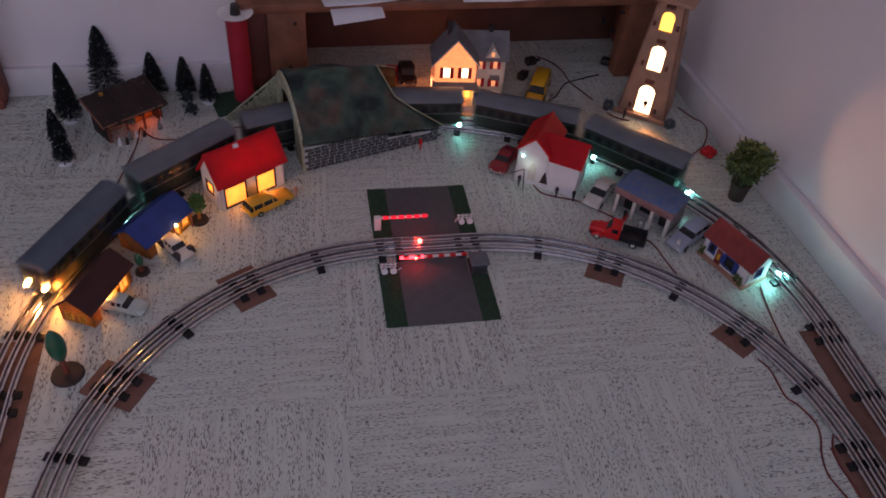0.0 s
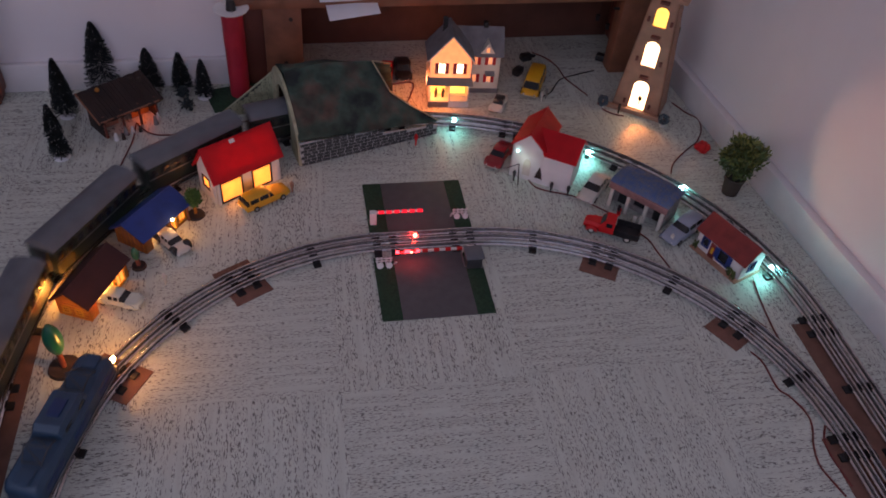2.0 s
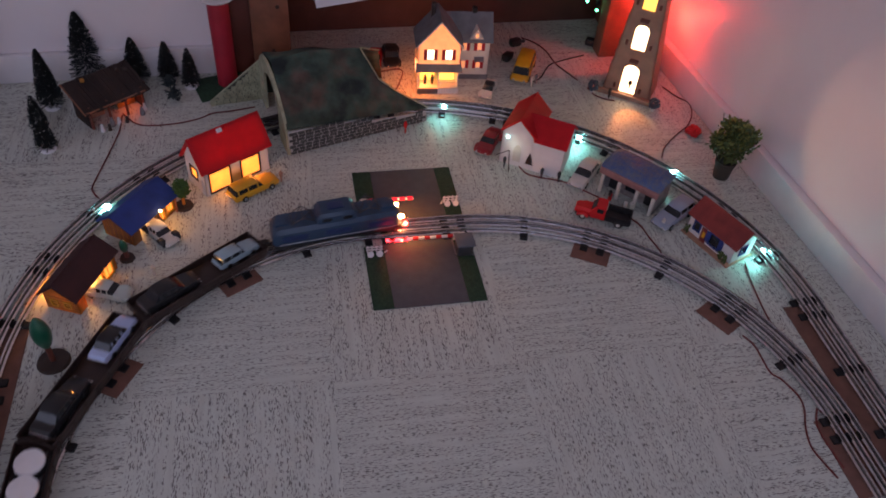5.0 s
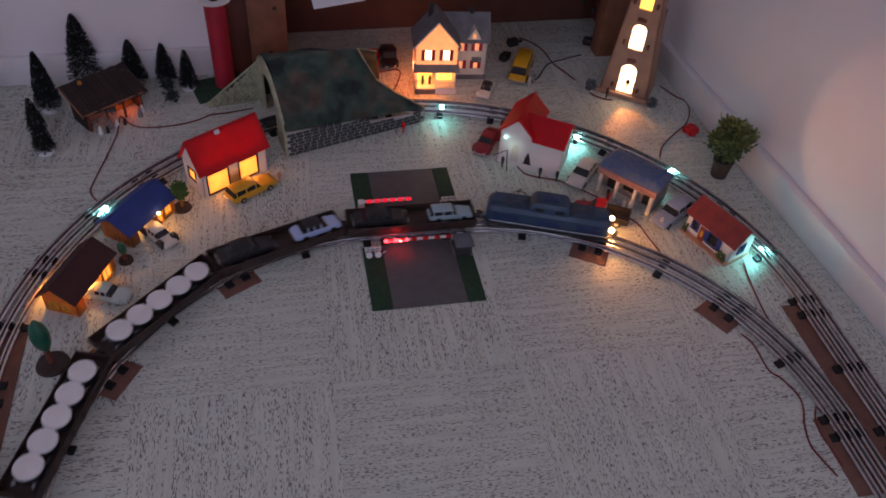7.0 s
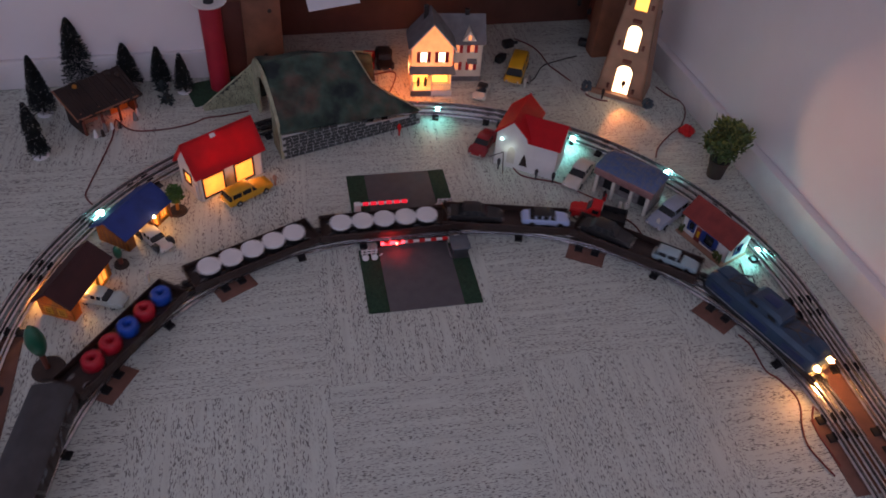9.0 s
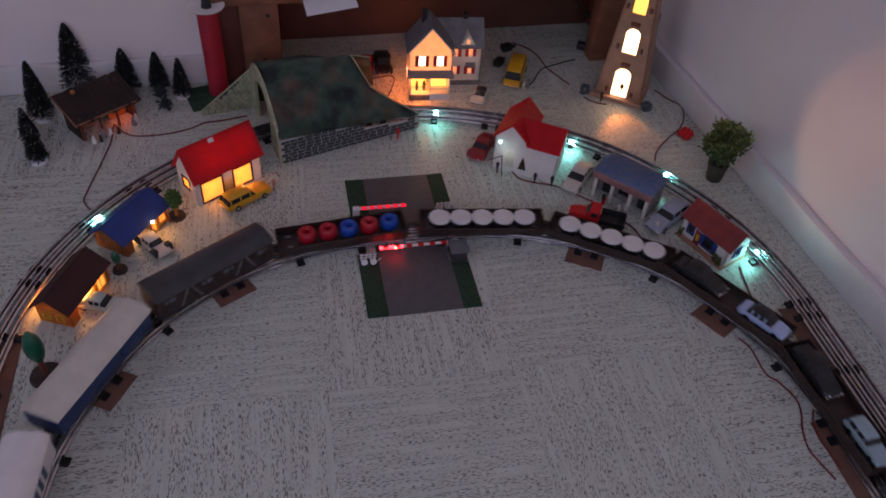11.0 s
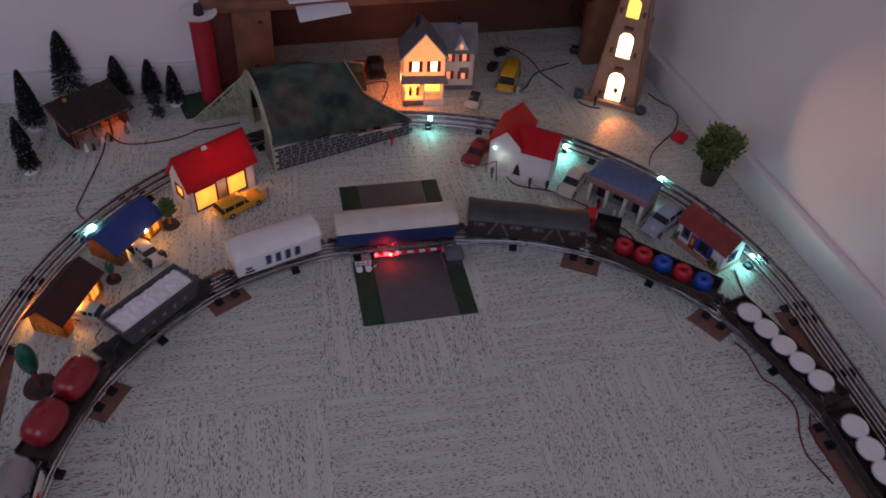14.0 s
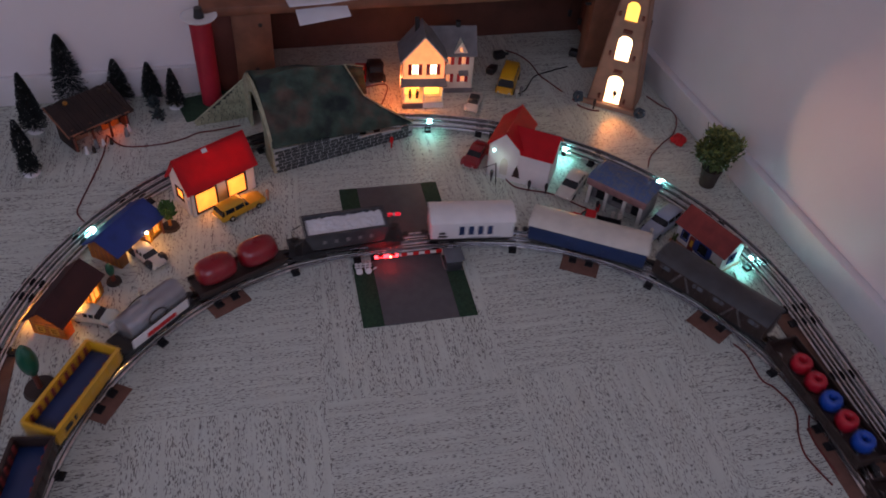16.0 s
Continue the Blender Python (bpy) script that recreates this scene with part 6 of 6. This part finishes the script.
# ---- figures ----
def figure(place, paint, h=.026, turn=0.0):
    bm = bmesh.new()
    for sy in (-1, 1):
        tube([(0, sy * h * .09, 0), (0, sy * h * .07, h * .46)], h * .055, 6, bm)
        tube([(0, sy * h * .15, h * .78), (h * .05, sy * h * .19, h * .45)], h * .035, 5, bm)
    cone(h * .12, h * .15, h * .36, 8, Matrix.Translation((0, 0, h * .45)), bm)
    ball(h * .085, Matrix.Translation((0, 0, h * .90)), bm, 8, 6)
    tagged(part("figurine", bm, paint, None, "tiny plain painted standing figure on the floor", pose(place[0], place[1], 0, 0, 0, turn)), category="figurine", group="tiny figures")


for p, paint in (((-.302, 1.178), WOOD_PALE), ((.131, 1.283), DARKGREY), ((.206, 1.256), DARKGREY), ((.240, 1.250), BLACK), ((.206, 1.606), GREYCARD), ((.196, 1.594), CREAM), ((.338, 1.205), BLACK),
                 ((.377, 1.178), CREAM), ((-.462, .905), CREAM), ((.432, 1.134), CREAM), ((.374, 1.572), CLAY), ((.640, 1.560), CREAM)):
    figure(p, paint)
figure((-.078, 1.372), RED, .028)
PH = pose(-0.066, 1.533, 0.015, 0, 0, 8.5)
for x in (.018, .034):
    q = PH @ Vector((x, .006, 0))
    bm = bmesh.new()
    cone(.0030, .0040, .018, 8, None, bm)
    ball(.0028, Matrix.Translation((0, 0, .0215)), bm, 8, 6)
    tagged(part("figurine", bm, BLACK, None, "tiny dark figure standing on the lit porch", Matrix.Translation(q)), category="figurine", group="tiny figures")

rf = thing("red_bobble", "small lumpy red ornament on the floor", "ornament", "", pose(.548, 1.455, 0))
bm = bmesh.new()
for k in range(26):
    a = k * 2.4
    r = .012 * math.sqrt(k / 26)
    ball(.0065, Matrix.Translation((r * 1.2 * math.cos(a), r * math.sin(a), .008 + .004 * math.cos(k))), bm, 7, 5)
part("petals", bm, RED, rf)

# ---- desk, column, papers ----
dk = thing("desk", "brown stained pine shelf unit standing against the wall", "desk", "", ROOMPOSE)
part("back_panel", box(-.020, .858, 1.785, 1.797, 0, .194, .002), BACKBOARD, dk, "dark brown stained back panel")
part("leg_panel", box(-.023, .059, 1.597, 1.640, 0, .195, .002), WOOD, dk, "pine leg panel with knots")
part("side_panel", box(-.084, -.023, 1.612, 1.980, 0, .195, .002), WOOD_DARK, dk)
part("leg_panel", box(.800, .868, 1.597, 1.640, 0, .195, .002), WOOD, dk, "pine leg panel with knots")
part("side_panel", box(.860, .885, 1.640, 1.980, 0, .195, .002), WOOD_DARK, dk)
part("shelf_board", box(-.084, .890, 1.585, 1.985, .195, .215, .002), WOOD, dk)
for u, z in ((.036, .165), (.020, .060)):
    part("knot", cone(.0045, .0045, .0016, 12, Matrix.Translation((u, 1.5962, z)) @ Matrix.Rotation(math.pi / 2, 4, "X") @ Matrix.Translation((0, 0, -.0008))), CLAY, dk)
for u, v, a, z, sx, sy in ((.17, 1.63, 8, .2155, .16, .11), (.30, 1.66, -5, .2165, .20, .14), (.50, 1.65, 2, .2155, .21, .15), (.68, 1.67, -12, .2155, .20, .15)):
    bm = bmesh.new()
    bmesh.ops.create_grid(bm, x_segments=10, y_segments=8, size=.5)
    for w in bm.verts:
        w.co = (w.co.x * sx, w.co.y * sy, .003 * abs(w.co.x) * abs(w.co.y) * 4)
    ob = part("paper_sheet", bm, PAPER, None, "loose white paper sheet lying on the shelf", Matrix.Translation(room(u, v, z)) @ pose(0, 0, 0, 0, 0, 14.8 + a))
    ob.modifiers.new("thickness", "SOLIDIFY").thickness = .0006
    tagged(ob, category="paper", group="papers on the shelf")
bm = loft([[(x, -.055, z) for x, z in ((-.055, 0), (.055, .010), (.055, .0106), (-.055, .0006))], [(x, .040, z) for x, z in ((-.055, .028), (.055, .028), (.055, .0286), (-.055, .0286))]])
tagged(part("paper_sheet", bm, PAPER, None, "white paper sheet hanging over the shelf edge", Matrix.Translation(room(.165, 1.600, .188)) @ pose(0, 0, 0, 0, 0, 20)), category="paper", group="papers on the shelf")

col = thing("red_column", "dark red round column with a white plate on top", "column", "", Matrix.Translation(room(-.085, 1.572, 0)))
part("shaft", cone(.0215, .0225, .200, 24), mat("dark_red_paint", (.42, .018, .04), .5, 0, .25, 20, .08), col)
part("plate", loft([[(r * math.cos(a), r * math.sin(a), z) for a in [2 * math.pi * k / 32 for k in range(32)]] for r, z in ((.020, .200), (.034, .203), (.037, .207), (.035, .2075), (.020, .204))]), WHITE, col, "white saucer-like plate")
part("knob", cone(.011, .008, .022, 16, Matrix.Translation((0, 0, .203))), BLACK, col, "dark knob")
mt = part("green_mat", box(-.060, .060, -.046, .046, -.0005, .0018, .0008), GREEN, None, "dark green flocked mat under the column", Matrix.Translation(room(-.095, 1.560, .0006)) @ pose(0, 0, 0, 0, 0, 30))
tagged(mt, category="mat")
dp = tagged(part("door_post", box(-.955, -.90, 1.560, 1.612, 0, .9, .004), mat("red_brown_paint", (.12, .02, .02), .5), None, "dark red-brown post against the wall", ROOMPOSE), category="post")


# ---- cables, plugs ----
def cable(label, material, pts, r=.0015):
    ob = part("cable", tube(smooth_line([(x, y, z if z else r) for x, y, z in [(*p, 0)[:3] for p in pts]], 7), r, 6), material, None, label)
    tagged(ob, category="cable", group="cables on the floor")


cable("thin red-brown cable lying from stable to tunnel", WIRE_RED, CABLES[0])
cable("thin red-brown cable lying from stable to track", WIRE_RED, CABLES[1])
cable("thin red cable along the chapel front", WIRE_RED, CABLES[2])
cable("thin dark red cable from the cottage to the inner track", WIRE_RED, CABLES[3])
cable("thin red cable looped beside the track joint", WIRE_RED, CABLES[4])
cable("dark cable lying behind the tower", WIRE_RED, CABLES[5])
cable("dark cable lying under the desk", WIRE_BLACK, CABLES[6])
cable("dark cable lying under the desk", WIRE_RED, CABLES[7])
cable("thin red cable beside the porch house", WIRE_RED, CABLES[8])
cable("thin red cable along the tower base", WIRE_RED, CABLES[9])
cable("thin dark red cable curling beside the inner track", WIRE_RED, CABLES[10])
cable("thin red cable from the garage to the inner track", WIRE_RED, CABLES[11])
for x, y, a in ((.160, 1.772, 30), (.352, 1.806, -20), (.140, 1.700, 60)):
    t = thing("plug", "black plug lying on the floor under the desk", "plug", "plugs under the desk", pose(x, y, 0, 0, 0, a))
    part("body", box(-.014, .014, -.010, .010, 0, .018, .004), BLACK, t)
    part("neck", tube([(.013, 0, .009), (.026, 0, .007)], .004, 8), BLACK, t)
t = thing("lamp_post", "thin dark lamp post leaning before the chapel", "lamp post", "", pose(.140, 1.268, 0, 0, 0, 0))
part("pole", tube([(0, 0, 0), (-.004, .004, .050)], .0010, 6), CLAY, t)
part("arm", tube([(-.004, .004, .050), (-.028, .010, .032)], .0008, 6), CLAY, t)
t = thing("indicator_lamp", "tiny white indicator lamp on the desk leg", "lamp", "", Matrix.Translation(room(.790, 1.620, .160)))
part("bulb", ball(.0016, None, None, 8, 6), G_SPOT, t)
part("holder", box(-.003, .012, -.002, .002, -.003, .003, .0005), BLACK, t)

# the brown board standing against the back wall, beyond the firs
t = thing("wooden_board", "dark reddish brown wooden board standing against the wall", "board", "", ROOMPOSE)
part("panel", box(-1.10, -.572, 1.572, 1.610, .02, .80, .004), WOOD_DARK, t)
for x in (-1.06, -.600):
    part("foot", box(x - .020, x + .020, 1.566, 1.614, 0, .022, .004), WOOD_DARK, t)


lay_tiles()
motions()
